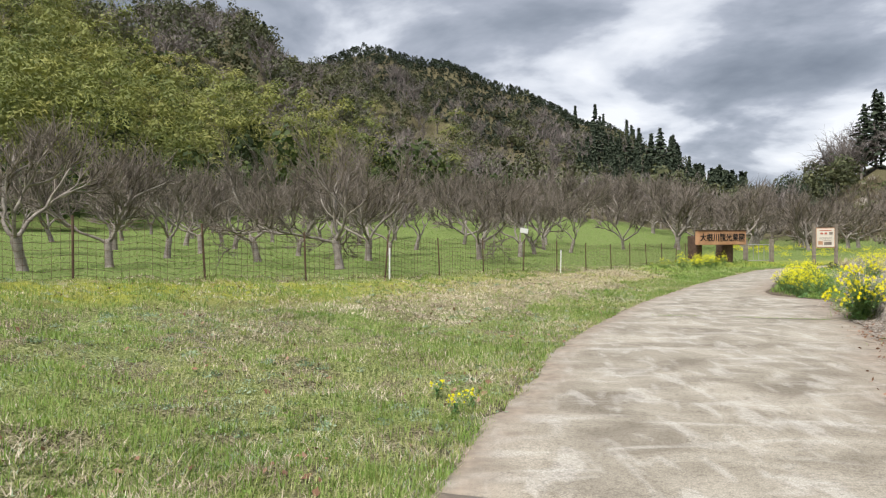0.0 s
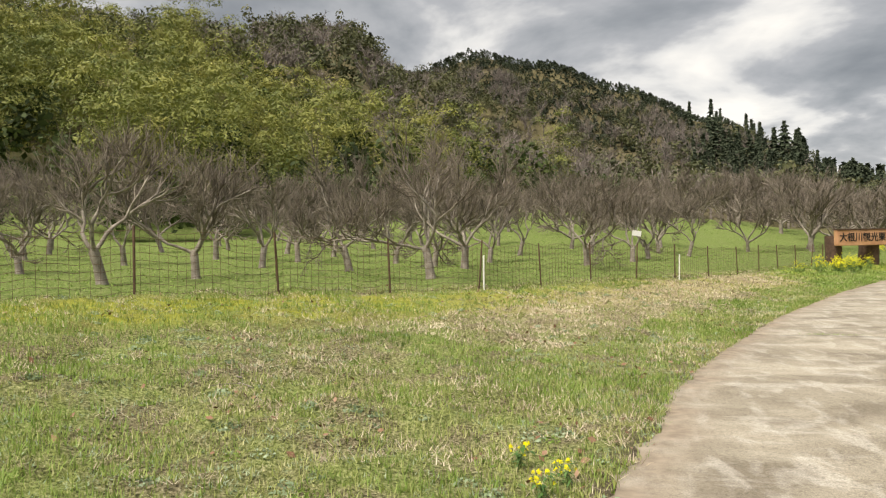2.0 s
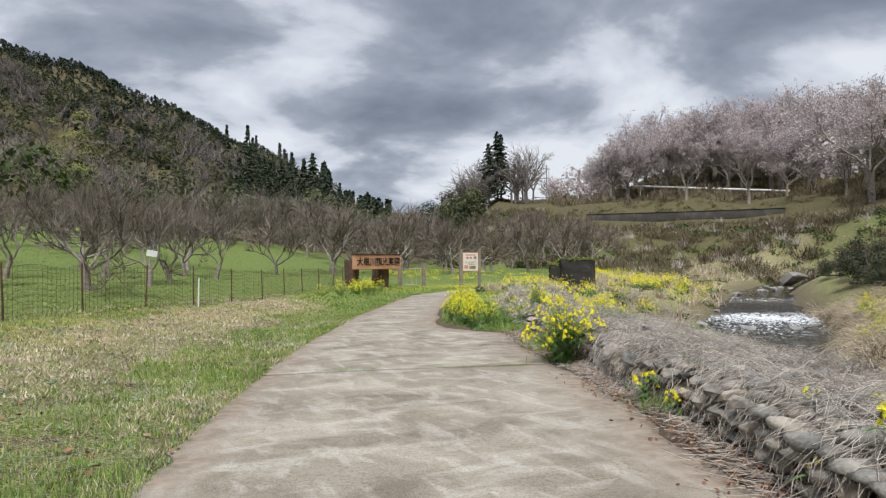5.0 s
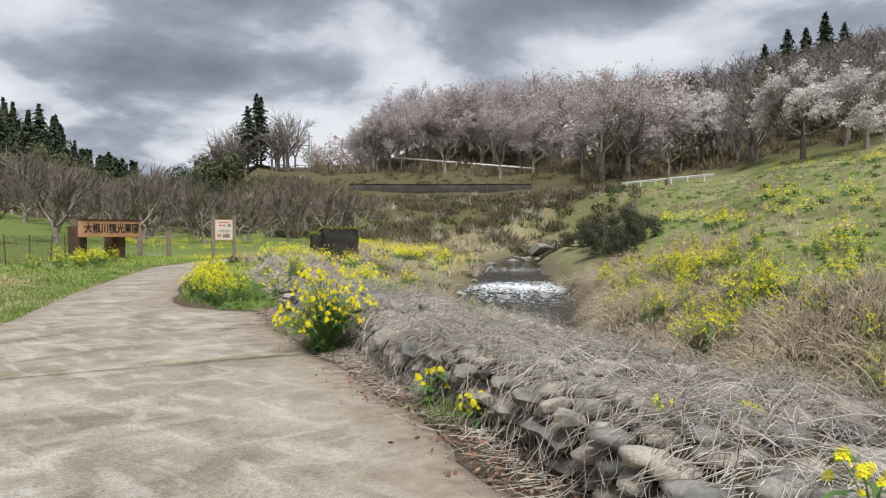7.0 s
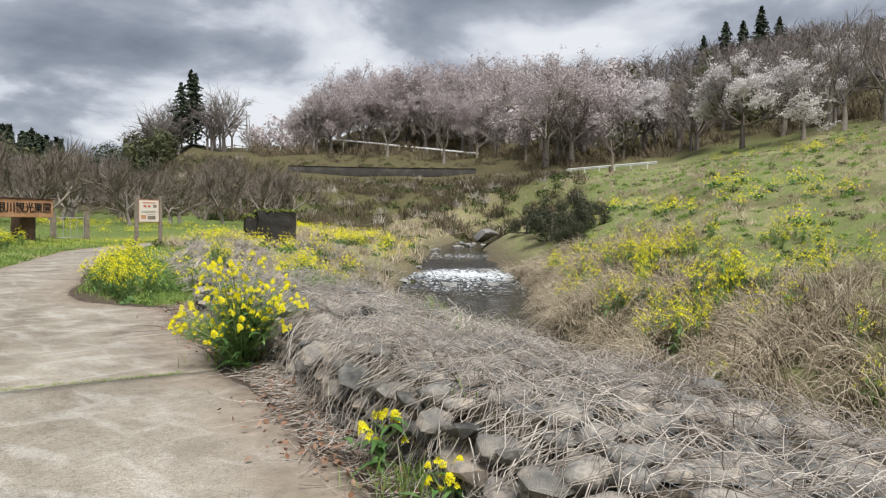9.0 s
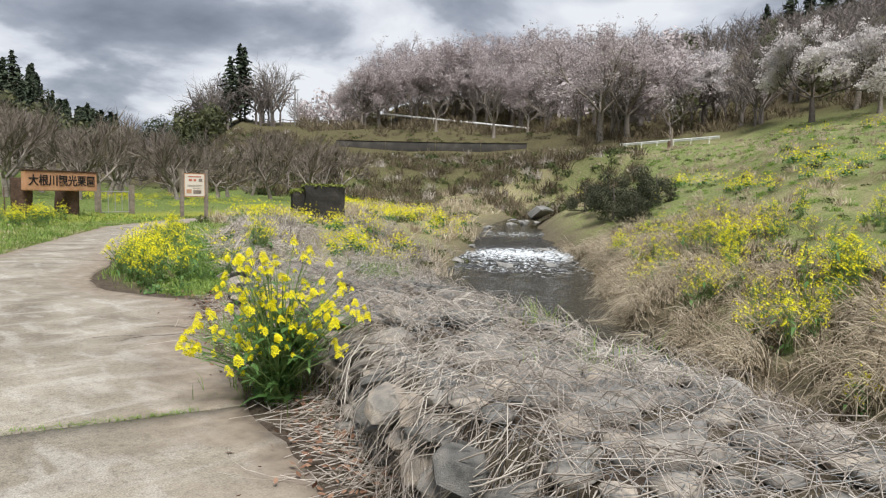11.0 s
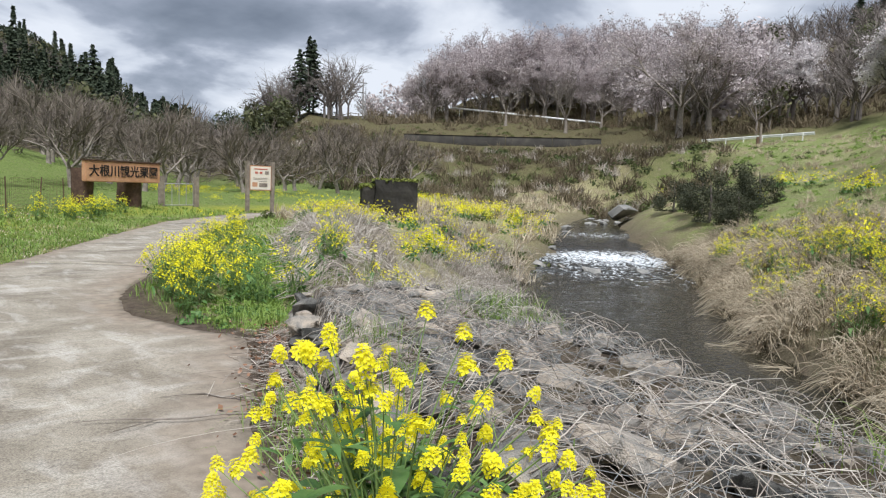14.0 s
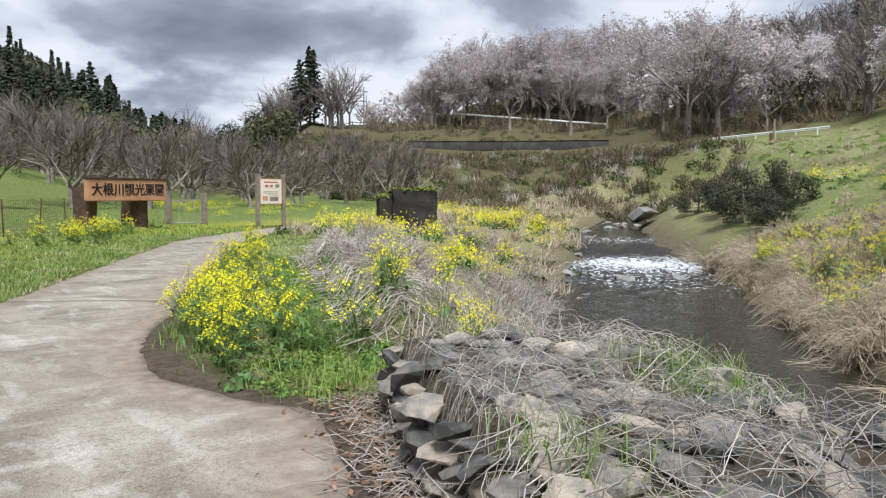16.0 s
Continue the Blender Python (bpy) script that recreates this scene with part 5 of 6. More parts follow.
def terrace_fence():
    f = thing("terrace_fence", Matrix(), "low dark fence along the terrace edge", "fence")
    pts = [polar(a, 148) for a in np.linspace(33, 40.5, 14)]
    P = np.array([(x, y, ground1(x, y)) for x, y in pts])
    for q in (.55, 1.05):
        h = Heap()
        h.tube(P + [0, 0, q], .07, 5)
        part("rail", h, M["concrete_old"], f)
    for p in P:
        h = Heap()
        h.tube([p - [0, 0, .3], p + [0, 0, 1.2]], .09, 5, True)
        part("post", h, M["concrete_old"], f)


terrace_fence()


def terrace_wall():
    """A dark retaining wall along the foot of the cherry terrace."""
    w = thing("retaining_wall", Matrix(), "low dark stained concrete retaining wall", "wall")
    for a0, a1 in ((38.8, 42.6), (42.6, 46.5), (46.5, 50.0), (50.0, 53.6)):
        h = Heap()
        q = np.linspace(a0 + .02, a1 - .02, 8)
        V = []
        for a in q:
            for r, z in ((114, 6.8), (114.2, 9.55), (115, 9.55), (115, 6.8)):
                V.append((*polar(a, r), z))
        F = [[i * 4 + k, i * 4 + (k + 1) % 4, i * 4 + 4 + (k + 1) % 4, i * 4 + 4 + k] for i in range(7) for k in range(4)]
        h.add(V, F)
        h.add(V[:4], [[0, 1, 2, 3]])
        h.add(V[-4:], [[3, 2, 1, 0]])
        part("panel", h, M["dark_stain"], w)
        top = Heap()
        top.add([(*polar(a, r), z) for a in q for r, z in ((114.1, 9.57), (120.5, 9.75))], [[2 * i, 2 * i + 2, 2 * i + 3, 2 * i + 1] for i in range(7)])
        part("ledge", top, M["dry_earth"], w, "pale dry earth behind the wall")


terrace_wall()

# ---- gabions: stones, wire, dead stalks ----


def stone_mesh(seed, mat):
    rng = np.random.RandomState(seed)
    bm = bmesh.new()
    for _ in range(19):
        d = rng.normal(0, 1, 3)
        d /= np.linalg.norm(d)
        bm.verts.new(d * [1, .76, .40] * rng.uniform(.9, 1.05))
    bmesh.ops.convex_hull(bm, input=bm.verts[:])
    for v in [v for v in bm.verts if not v.link_faces]:
        bm.verts.remove(v)
    bmesh.ops.triangulate(bm, faces=bm.faces[:])
    me = bpy.data.meshes.new("stone")
    bm.to_mesh(me)
    bm.free()
    me.materials.append(mat)
    return me


def strands(P, R, sides=3, taper=.5):
    """Thin tubes along N polylines of K points."""
    N, K, _ = P.shape
    T = np.gradient(P, axis=1)
    T /= np.linalg.norm(T, axis=2, keepdims=True) + 1e-9
    ref = np.zeros_like(T)
    ref[..., 2] = 1
    ref[np.abs(T[..., 2]) > .9] = (1, 0, 0)
    A = np.cross(T, ref)
    A /= np.linalg.norm(A, axis=2, keepdims=True) + 1e-9
    B = np.cross(T, A)
    a = np.arange(sides) * 2 * np.pi / sides
    rr = R[:, None] * np.linspace(1, taper, K)[None]
    V = P[:, :, None] + rr[:, :, None, None] * (np.cos(a)[None, None, :, None] * A[:, :, None] + np.sin(a)[None, None, :, None] * B[:, :, None])
    i, j = np.meshgrid(np.arange(K - 1), np.arange(sides), indexing="ij")
    F = np.stack([i * sides + j, i * sides + (j + 1) % sides, (i + 1) * sides + (j + 1) % sides, (i + 1) * sides + j], -1).reshape(-1, 4)
    G = (F[None] + (np.arange(N) * K * sides)[:, None, None]).reshape(-1, 4)
    return V.reshape(-1, 3), G


def blades(rng, base, length, width, bend, lean=.35):
    """Bent flat blades of three triangles each."""
    n = len(base)
    a = rng.uniform(0, 6.28, n)
    d = np.stack([np.cos(a), np.sin(a), np.zeros(n)], 1)
    s = np.stack([-np.sin(a), np.cos(a), np.zeros(n)], 1) * (width * .5)[:, None]
    up = np.array([0, 0, 1.0])
    ln = rng.uniform(0, lean, n)[:, None]
    m = base + (up * (.6 - .15 * bend[:, None]) + d * (ln * .6 + .12 * bend[:, None])) * length[:, None]
    t = base + (up * (1 - .75 * bend[:, None]) + d * (ln + .75 * bend[:, None])) * length[:, None]
    V = np.stack([base - s, base + s, m + s * .8, m - s * .8, t], 1).reshape(-1, 3)
    k = np.arange(n)[:, None] * 5
    F = np.concatenate([k + [0, 1, 2], k + [0, 2, 3], k + [3, 2, 4]])
    return V, F


def stuff(name, V, F, mat, label, category, parent=None):
    ob = new(name, mesh_np(name, V, F, mat))
    if parent is not None:
        ob.parent = parent
        return tagged(ob, label, kind="stuff")
    return tagged(ob, label, category, "", "stuff")


def front_frame(s, g):
    """A place s metres along the front of the gabion and g behind it."""
    seg = np.concatenate([[0], np.cumsum(np.hypot(*np.diff(FRONT, axis=0).T))])
    x, y = np.interp(s, seg, FRONT[:, 0]), np.interp(s, seg, FRONT[:, 1])
    x2, y2 = np.interp(s + .2, seg, FRONT[:, 0]), np.interp(s + .2, seg, FRONT[:, 1])
    x0, y0 = np.interp(s - .2, seg, FRONT[:, 0]), np.interp(s - .2, seg, FRONT[:, 1])
    tx, ty = x2 - x0, y2 - y0
    n = np.hypot(tx, ty) + 1e-9
    return x + ty / n * g, y - tx / n * g


RUN = float(np.hypot(*np.diff(FRONT, axis=0).T).sum())


def build_gabion():
    rng = np.random.RandomState(23)
    gab = thing("gabion", Matrix(), "long wire gabion full of grey stones under dead stalks", "gabion")
    shapes = [stone_mesh(500 + k, M["stone"]) for k in range(8)]
    tops, faces = [], []
    for s in np.arange(10.5, RUN, .27):
        for g in np.arange(.1, 2.3, .24):
            tops.append((s + rng.normal(0, .06), g + rng.normal(0, .06)))
        for z in (.08, .25, .40):
            faces.append((s + rng.normal(0, .05), -.02 + rng.normal(0, .03), z))
    made = 0
    rest_p, rest_s, rest_t = [], [], []

    def put(x, y, z, size):
        nonlocal made
        ob = new("stone", shapes[rng.randint(8)])
        ob.parent = gab
        ob.matrix_basis = pose(x, y, z, rng.normal(0, 14), rng.normal(0, 14), rng.uniform(0, 360)) @ Matrix.Diagonal((size, size, size, 1))
        made += 1

    for s, g, z in faces:
        x, y = front_frame(s, g)
        size = rng.uniform(.11, .19)
        if made < 120 and s > RUN - 11:
            put(x, y, z, size)
        else:
            rest_p.append((x, y, z)), rest_s.append(size), rest_t.append(rng.uniform(0, 6.28))
    for s, g in tops:
        x, y = front_frame(min(s, RUN - .1), g)
        z = ground1(x, y) + .02
        size = rng.uniform(.10, .165) * (1.55 if rng.rand() < .18 else 1)
        if made < 300 and s > RUN - 6.0:
            put(x, y, z, size)
        else:
            rest_p.append((x, y, z)), rest_s.append(size), rest_t.append(rng.uniform(0, 6.28))
    for x, y, z, size, mat in ((8.4, 11.75, .42, .27, "stone"), (8.2, 10.75, .42, .16, "rock"), (8.0, 11.1, .40, .19, "rock"), (8.15, 11.6, .38, .24, "stone"), (8.75, 12.3, .40, .18, "stone"), (9.0, 10.9, .40, .2, "rock")):
        ob = new("stone", stone_mesh(int(x * 100), M[mat]))
        ob.parent = gab
        ob.matrix_basis = pose(x, y, z, rng.normal(0, 8), rng.normal(0, 8), rng.uniform(0, 360)) @ Matrix.Diagonal((size, size, size, 1))
    me = shapes[0]
    V = np.array([v.co[:] for v in me.vertices])
    F = np.array([p.vertices[:] for p in me.polygons])
    n = len(rest_p)
    S = np.array(rest_s)[:, None] * rng.uniform(.8, 1.2, (n, 3))
    ob = scatter("rubble", V, F, rest_p, S, np.array(rest_t), M["rubble"], "grey angular stones", "stones")
    ob.parent = gab
    del ob["category"]
    # wire netting over the top and the face
    lines = []
    for k in range(240):
        s0 = 10 + k * .13 - 4
        for sgn in (1, -1):
            q = np.linspace(-.06, 2.2, 24)
            s = s0 + sgn * q * .75 + (2.7 if sgn < 0 else 0)
            if s.min() < 10.2 or s.max() > RUN - .05:
                continue
            x, y = front_frame(s, np.maximum(q, -.05))
            z = ground(x, y) + .085 + .03 * np.sin(q * 23 + k) + .02 * np.sin(q * 51)
            z[0] = .02
            lines.append(np.stack([x, y, z], 1))
    V, F = strands(np.array(lines), np.full(len(lines), .0022), 3, 1)
    stuff("netting", V, F, M["wire"], "galvanised wire netting", "", gab)


def build_stalks():
    rng = np.random.RandomState(29)
    # lying on the gabion
    n, K = 8200, 6
    s = rng.uniform(10, RUN - .1, n)
    keep = rng.rand(n) < np.interp(s, [10, RUN - 6.8, RUN - 5, RUN - 1.5, RUN], [1, 1, .6, .5, .6])
    s = s[keep]
    n = len(s)
    g = rng.uniform(-.15, 2.35, n)
    x, y = front_frame(s, g)
    a = np.where(rng.rand(n) < .55, rng.normal(1.1, .8, n), rng.uniform(0, 6.28, n)) + np.pi * (rng.rand(n) < .5)
    L = rng.uniform(.18, .85, n) * np.where(rng.rand(n) < .12, 1.5, 1)
    q = np.linspace(-.5, .5, K)
    curl = rng.normal(0, 1.5, n)
    ang = a[:, None] + curl[:, None] * q[None]
    X = x[:, None] + np.cumsum(np.cos(ang), 1) / K * L[:, None]
    Y = y[:, None] + np.cumsum(np.sin(ang), 1) / K * L[:, None]
    gg = along(FRONT, X, Y)[0]
    lift = rng.uniform(.06, .17, n)[:, None] + .06 * np.sin(q * 5 + curl[:, None])
    Z = ground(X, Y) + lift
    Z = np.where(gg < -.12, np.maximum(.03, .36 + gg * 1.2), Z)
    V, F = strands(np.stack([X, Y, Z], -1), rng.uniform(.0014, .0038, n))
    stuff("dead_stalks", V, F, M["stalk"], "tangle of dead grey-brown stalks on the gabion", "stalks")
    # hanging down the front face
    n = 900
    s = rng.uniform(10, RUN - 2.6, n)
    K = 6
    q = np.linspace(0, 1, K)
    gg = .25 * (1 - q)[None] ** 2 * rng.uniform(.4, 1.6, n)[:, None] - (.08 + .18 * rng.rand(n)[:, None] * q[None])
    S = s[:, None] + rng.normal(0, .28, n)[:, None] * q[None] + .04 * np.sin(q[None] * 9 + s[:, None] * 40)
    X, Y = front_frame(S, gg)
    Z = .52 - q[None] ** 1.4 * rng.uniform(.2, .5, n)[:, None] + rng.normal(0, .03, n)[:, None]
    V, F = strands(np.stack([X, Y, np.maximum(Z, .02)], -1), rng.uniform(.0022, .005, n))
    stuff("dead_stalks", V, F, M["stalk"], "dead stalks hanging over the gabion's front", "stalks")
    # broken stalks and litter at its foot
    n = 2600
    s = rng.uniform(9, RUN, n)
    g = -np.abs(rng.normal(.06, .19, n)) - .08
    x, y = front_frame(s, g)
    a = rng.normal(.9, 1.1, n)
    L = rng.uniform(.08, .40, n)
    q = np.linspace(-.5, .5, 4)
    X, Y = x[:, None] + np.cos(a)[:, None] * q * L[:, None], y[:, None] + np.sin(a)[:, None] * q * L[:, None]
    Z = np.maximum(ground(X, Y), .0) + rng.uniform(.01, .05, n)[:, None] * (1 + q[None] * rng.normal(0, 1, n)[:, None])
    V, F = strands(np.stack([X, Y, np.maximum(Z, .012)], -1), rng.uniform(.0022, .005, n))
    stuff("stalk_litter", V, F, M["stalk"], "broken stalks strewn along the road edge", "stalks")
    n = 2600
    s = rng.uniform(11, RUN + .5, n)
    g = -np.abs(rng.normal(.12, .22, n)) - .06
    x, y = front_frame(np.minimum(s, RUN), g)
    C = np.stack([x, y + np.maximum(s - RUN, 0), np.maximum(ground(x, y), 0) + rng.uniform(.012, .05, n)], 1)
    V, F = cards(rng, C, np.tile([0, 0, 1.0], (n, 1)), .025, .6, .5)
    stuff("leaf_litter", V, F, M["leaf_litter"], "dead brown leaves at the foot of the gabion", "leaves")
    # mats of stalks on the second gabion and at the stream's edge
    n = 3600
    t = rng.uniform(0, 17, n)
    seg = np.concatenate([[0], np.cumsum(np.hypot(*np.diff(SECOND, axis=0).T))])
    bx, by = np.interp(t, seg, SECOND[:, 0]), np.interp(t, seg, SECOND[:, 1])
    off = rng.uniform(-.2, 3.0, n)
    x, y = bx + off * .88, by - off * .47
    a = rng.normal(1.0, .8, n)
    L = rng.uniform(.3, 1.1, n)
    q = np.linspace(-.5, .5, 5)
    X, Y = x[:, None] + np.cos(a)[:, None] * q * L[:, None], y[:, None] + np.sin(a)[:, None] * q * L[:, None]
    Z = ground(X, Y) + rng.uniform(.03, .16, n)[:, None] + .06 * np.cos(q * 3)[None]
    V, F = strands(np.stack([X, Y, Z], -1), rng.uniform(.004, .009, n))
    stuff("dead_stalks", V, F, M["stalk"], "mat of dead stalks on the further gabion", "stalks")


# ---- rape in flower ----


def flower_head(seed, flowers=15, r=.032):
    rng = np.random.RandomState(seed)
    h = Heap()
    for k in range(flowers):
        u = k / flowers
        a = k * 2.4
        c = np.array([math.cos(a) * r * (1 - u * .7), math.sin(a) * r * (1 - u * .7), r * 1.9 * u])
        n = np.array([math.cos(a) * (1 - u), math.sin(a) * (1 - u), .5 + u])
        n /= np.linalg.norm(n)
        e = np.cross(n, [.3, .2, 1.0])
        e /= np.linalg.norm(e)
        f = np.cross(n, e)
        w = .008 * rng.uniform(.8, 1.2) * (1 - .35 * u)
        for p in range(4):
            b = e * math.cos(p * 1.571) + f * math.sin(p * 1.571)
            s = np.cross(n, b)
            h.add([c, c + b * w * 1.1 + s * w * .75 + n * w * .3, c + b * w * 1.9 + n * w * .2, c + b * w * 1.1 - s * w * .75 + n * w * .3], [[0, 1, 2, 3]])
    return h


def leaf_shape(L, W, droop, rng):
    n = 5
    q = np.linspace(0, 1, n)
    prof = W * np.sin(np.pi * np.clip(q * .9 + .08, 0, 1)) * (1 + .25 * np.sin(q * 20 + rng.uniform(0, 6)))
    V = []
    for t, w in zip(q, prof):
        z = .35 * L * t - droop * L * t * t
        V += [(L * t, -w, z + .25 * w), (L * t, 0, z), (L * t, w, z + .25 * w)]
    F = []
    for i in range(n - 1):
        for k in range(2):
            F.append([i * 3 + k, i * 3 + k + 1, i * 3 + 3 + k + 1, i * 3 + 3 + k])
    return np.array(V), F


def rape_plant(seed, m, height, width, heads, leaves, fine, label="flowering rape plant with bright yellow heads", lean=(0, 0)):
    rng = np.random.RandomState(seed)
    plant = thing("rape_plant", m, label, "plant", "rape in flower")
    stem, foliage, bloom = Heap(), Heap(), Heap()
    hm = [flower_head(seed * 7 + k, 24 if fine else 8, .025 if fine else .034) for k in range(3)]
    meshes = [h.mesh("flower_head", M["petal"]) for h in hm] if fine else None
    for k in range(heads):
        a, u = rng.uniform(0, 6.28), rng.uniform(0, 1) ** .5
        top = np.array([math.cos(a) * u * width / 2 + lean[0], math.sin(a) * u * width / 2 + lean[1], height * (1.0 - .5 * u * u) * rng.uniform(.55, 1.05)])
        base = np.array([rng.normal(0, .035), rng.normal(0, .035), 0])
        mid = base * .6 + top * [.22, .22, .62]
        q = np.linspace(0, 1, 7)[:, None]
        P = (1 - q) ** 2 * base + 2 * q * (1 - q) * mid + q ** 2 * top
        stem.tube(P, np.linspace(.0065, .002, 7), 4 if fine else 3)
        reps = 1 + (rng.rand() < .5)
        for r in range(reps):
            p = P[-1] if r == 0 else P[4] + rng.normal(0, .06, 3) + [0, 0, .04]
            s = rng.uniform(.6, 1.2) * (1 if r == 0 else .75)
            if r:
                stem.tube([P[4], p], .002, 3)
            if fine:
                ob = new("flower_head", meshes[rng.randint(3)])
                ob.parent = plant
                ob.matrix_basis = pose(*p, rng.normal(0, 18), rng.normal(0, 18), rng.uniform(0, 360)) @ Matrix.Diagonal((s, s, s, 1))
            else:
                V, F = hm[rng.randint(3)].arrays()
                bloom.add(V * s * 1.3 + p, F)
        for _ in range(4 if fine else 2):
            i = rng.randint(1, 6)
            V, F = leaf_shape(rng.uniform(.05, .13), rng.uniform(.008, .018), rng.uniform(.2, .8), rng)
            t = rng.uniform(0, 6.28)
            R = np.array([[math.cos(t), -math.sin(t), 0], [math.sin(t), math.cos(t), 0], [0, 0, 1]])
            foliage.add(V @ R.T + P[i], F)
    for k in range(leaves):
        V, F = leaf_shape(rng.uniform(.10, .24), rng.uniform(.014, .034), rng.uniform(.3, .9), rng)
        t = rng.uniform(0, 6.28)
        R = np.array([[math.cos(t), -math.sin(t), 0], [math.sin(t), math.cos(t), 0], [0, 0, 1]])
        p = [rng.normal(0, .10), rng.normal(0, .10), rng.uniform(.02, .6 * height)]
        if fine and k < 30:
            h = Heap()
            h.add(V @ R.T + p, F)
            part("leaf", h, M["leaf"], plant)
        else:
            foliage.add(V @ R.T + p, F)
    part("stem", stem, M["stem"], plant)
    tagged(part("foliage", foliage, M["leaf"], plant), kind="stuff")
    if not fine:
        tagged(part("blossom", bloom, M["petal"], plant, "yellow blossom"), kind="stuff")
    return plant


def build_rape():
    rng = np.random.RandomState(31)
    rape_plant(1, place(7.9, 13.66), 1.15, 1.3, 150, 130, True, "large flowering rape plant beside the concrete road")
    rape_plant(2, place(8.2, 14.25), .7, .6, 22, 22, True, "flowering rape plant against the gabion")
    sprig = rape_plant(3, place(6.72, 10.6), .55, .35, 7, 8, True, "small flowering rape sprig by the gabion")
    for x, y, t, s in ((6.5, 9.9, 40, .8), (6.2, 8.2, 120, .42), (6.45, 7.8, 200, .45), (12.3, 16.0, 90, .6), (5.35, 7.45, 80, .85), (5.15, 6.9, 150, .9), (-.05, 7.0, 10, .5), (.25, 6.7, 100, .45), (.1, 6.4, 70, .5)):
        copy_scaled(sprig, x, y, t, s)
    base = [rape_plant(10 + k, place(*p), .85, .6, 17, 12, False) for k, p in enumerate(((9.95, 20.3), (10.4, 20.7), (10.2, 21.4), (10.9, 20.2)))]

    def many(n, pick, lo=.8, hi=1.2):
        for k in range(n):
            x, y = pick()
            while along(RIGHT_EDGE, np.array([x]), np.array([y]))[0][0] < .3 and along(LEFT_EDGE, np.array([x]), np.array([y]))[0][0] > -.3:
                x, y = pick()
            copy_scaled(base[rng.randint(4)], x, y, rng.uniform(0, 360), rng.uniform(lo, hi))

    many(22, lambda: (rng.uniform(9.75, 11.3), rng.uniform(19.6, 23.2)), .75, 1.1)
    many(26, lambda: (lambda t: (10.7 + t * .52 + rng.uniform(.1, 1.0), 23 + t * .98))(rng.uniform(0, 13)), .6, 1.0)
    many(16, lambda: (lambda t: (15.5 + t * .6 + rng.uniform(.5, 3.4), 29.5 + t * .85))(rng.uniform(0, 9)), .8, 1.15)
    many(12, lambda: (rng.uniform(12.0, 13.9), rng.uniform(19.0, 21.4)), .8, 1.15)
    many(30, lambda: (lambda t: (12.4 + t * 3.3 + rng.normal(0, .35), 36.2 + t * 5 + rng.normal(0, .3)))(rng.uniform(0, 1)), .7, 1.05)
    many(5, lambda: (lambda t: (9 + t * 3, 32.5 + t * 4.5))(rng.uniform(0, 1)), .4, .6)

    def bank(lo, hi, s0, s1):
        def pick():
            while True:
                x, y = rng.uniform(14, 38), rng.uniform(4, 28)
                d, _, hw = along(STREAM, np.array([x]), np.array([y]), HALF)
                az = math.degrees(math.atan2(x - 3, y - 8))
                if lo < d[0] - hw[0] < hi and 50 < az < 98 and float(rough_field(np.array([x]), np.array([y]), 1.7, 66)[0]) > .12:
                    return x, y
        return pick

    many(78, bank(1.2, 4.2, 0, 0), .9, 1.65)
    many(70, bank(3.5, 10, 0, 0), .7, 1.5)

    def nearer():
        while True:
            x, y = rng.uniform(14.5, 22), rng.uniform(4, 16)
            d, _, hw = along(STREAM, np.array([x]), np.array([y]), HALF)
            if .7 < d[0] - hw[0] < 5:
                return x, y

    many(30, nearer, .8, 1.35)
    many(3, lambda: (rng.uniform(13.3, 13.9), rng.uniform(11.6, 12.4)), .8, 1.1)
    for cx, cy, c in ((35.0, 23.6, 7), (27.9, 20.8, 6), (29.0, 18.2, 5), (34.1, 18.6, 6), (25.6, 17.6, 5)):
        many(c, lambda: (rng.normal(cx, .6), rng.normal(cy, .5)), .9, 1.3)
    # further off they run together
    r4 = np.random.RandomState(41)
    C = r4.normal(0, .45, (90, 3)) * [1, 1, .6] + [0, 0, .3]
    tv, tf = cards(r4, C, np.tile([0, 0, 1.0], (90, 1)), .07, .7, 1.0)
    gv, gf = template_leafy(42, 40)
    x, y, az, r = spread_points(rng, 520, 50, 95, 26, 85)
    d, _, hw = along(STREAM, x, y, HALF)
    k = (d > hw + 4) & (rough_field(x, y, 5, 8) > .6)
    x, y, n = x[k], y[k], int(k.sum())
    z = ground(x, y)
    s = rng.uniform(.35, .75, n)
    scatter("rape_blossom", tv, tf, np.stack([x, y, z + .3], 1), np.stack([s, s, s], 1) * 1.2, rng.uniform(0, 6.28, n), M["petal"], "yellow rape blossom over the slope", "flowers")
    scatter("rape_foliage", gv, gf, np.stack([x, y, z], 1), np.stack([s, s, s * .8], 1), rng.uniform(0, 6.28, n), M["leaf"], "green rape foliage over the slope", "plants")
    # a yellow field past the block, and yellow along the orchard's foot
    xs, ys = [], []
    for _ in range(260):
        a, r = rng.uniform(39.5, 43.5), rng.uniform(60, 76)
        xs.append(polar(a, r)[0]), ys.append(polar(a, r)[1])
    for _ in range(110):
        a, r = rng.uniform(22, 37), rng.uniform(46, 60)
        xs.append(polar(a, r)[0]), ys.append(polar(a, r)[1])
    x, y = np.array(xs), np.array(ys)
    k = (-along(FENCE, x, y)[0] > 1.5) | (np.degrees(np.arctan2(x - 3, y - 8)) > 38)
    d, _, hw = along(STREAM, x, y, HALF)
    k &= np.abs(d) > hw + 2
    x, y, n = x[k], y[k], int(k.sum())
    s = rng.uniform(.3, .6, n)
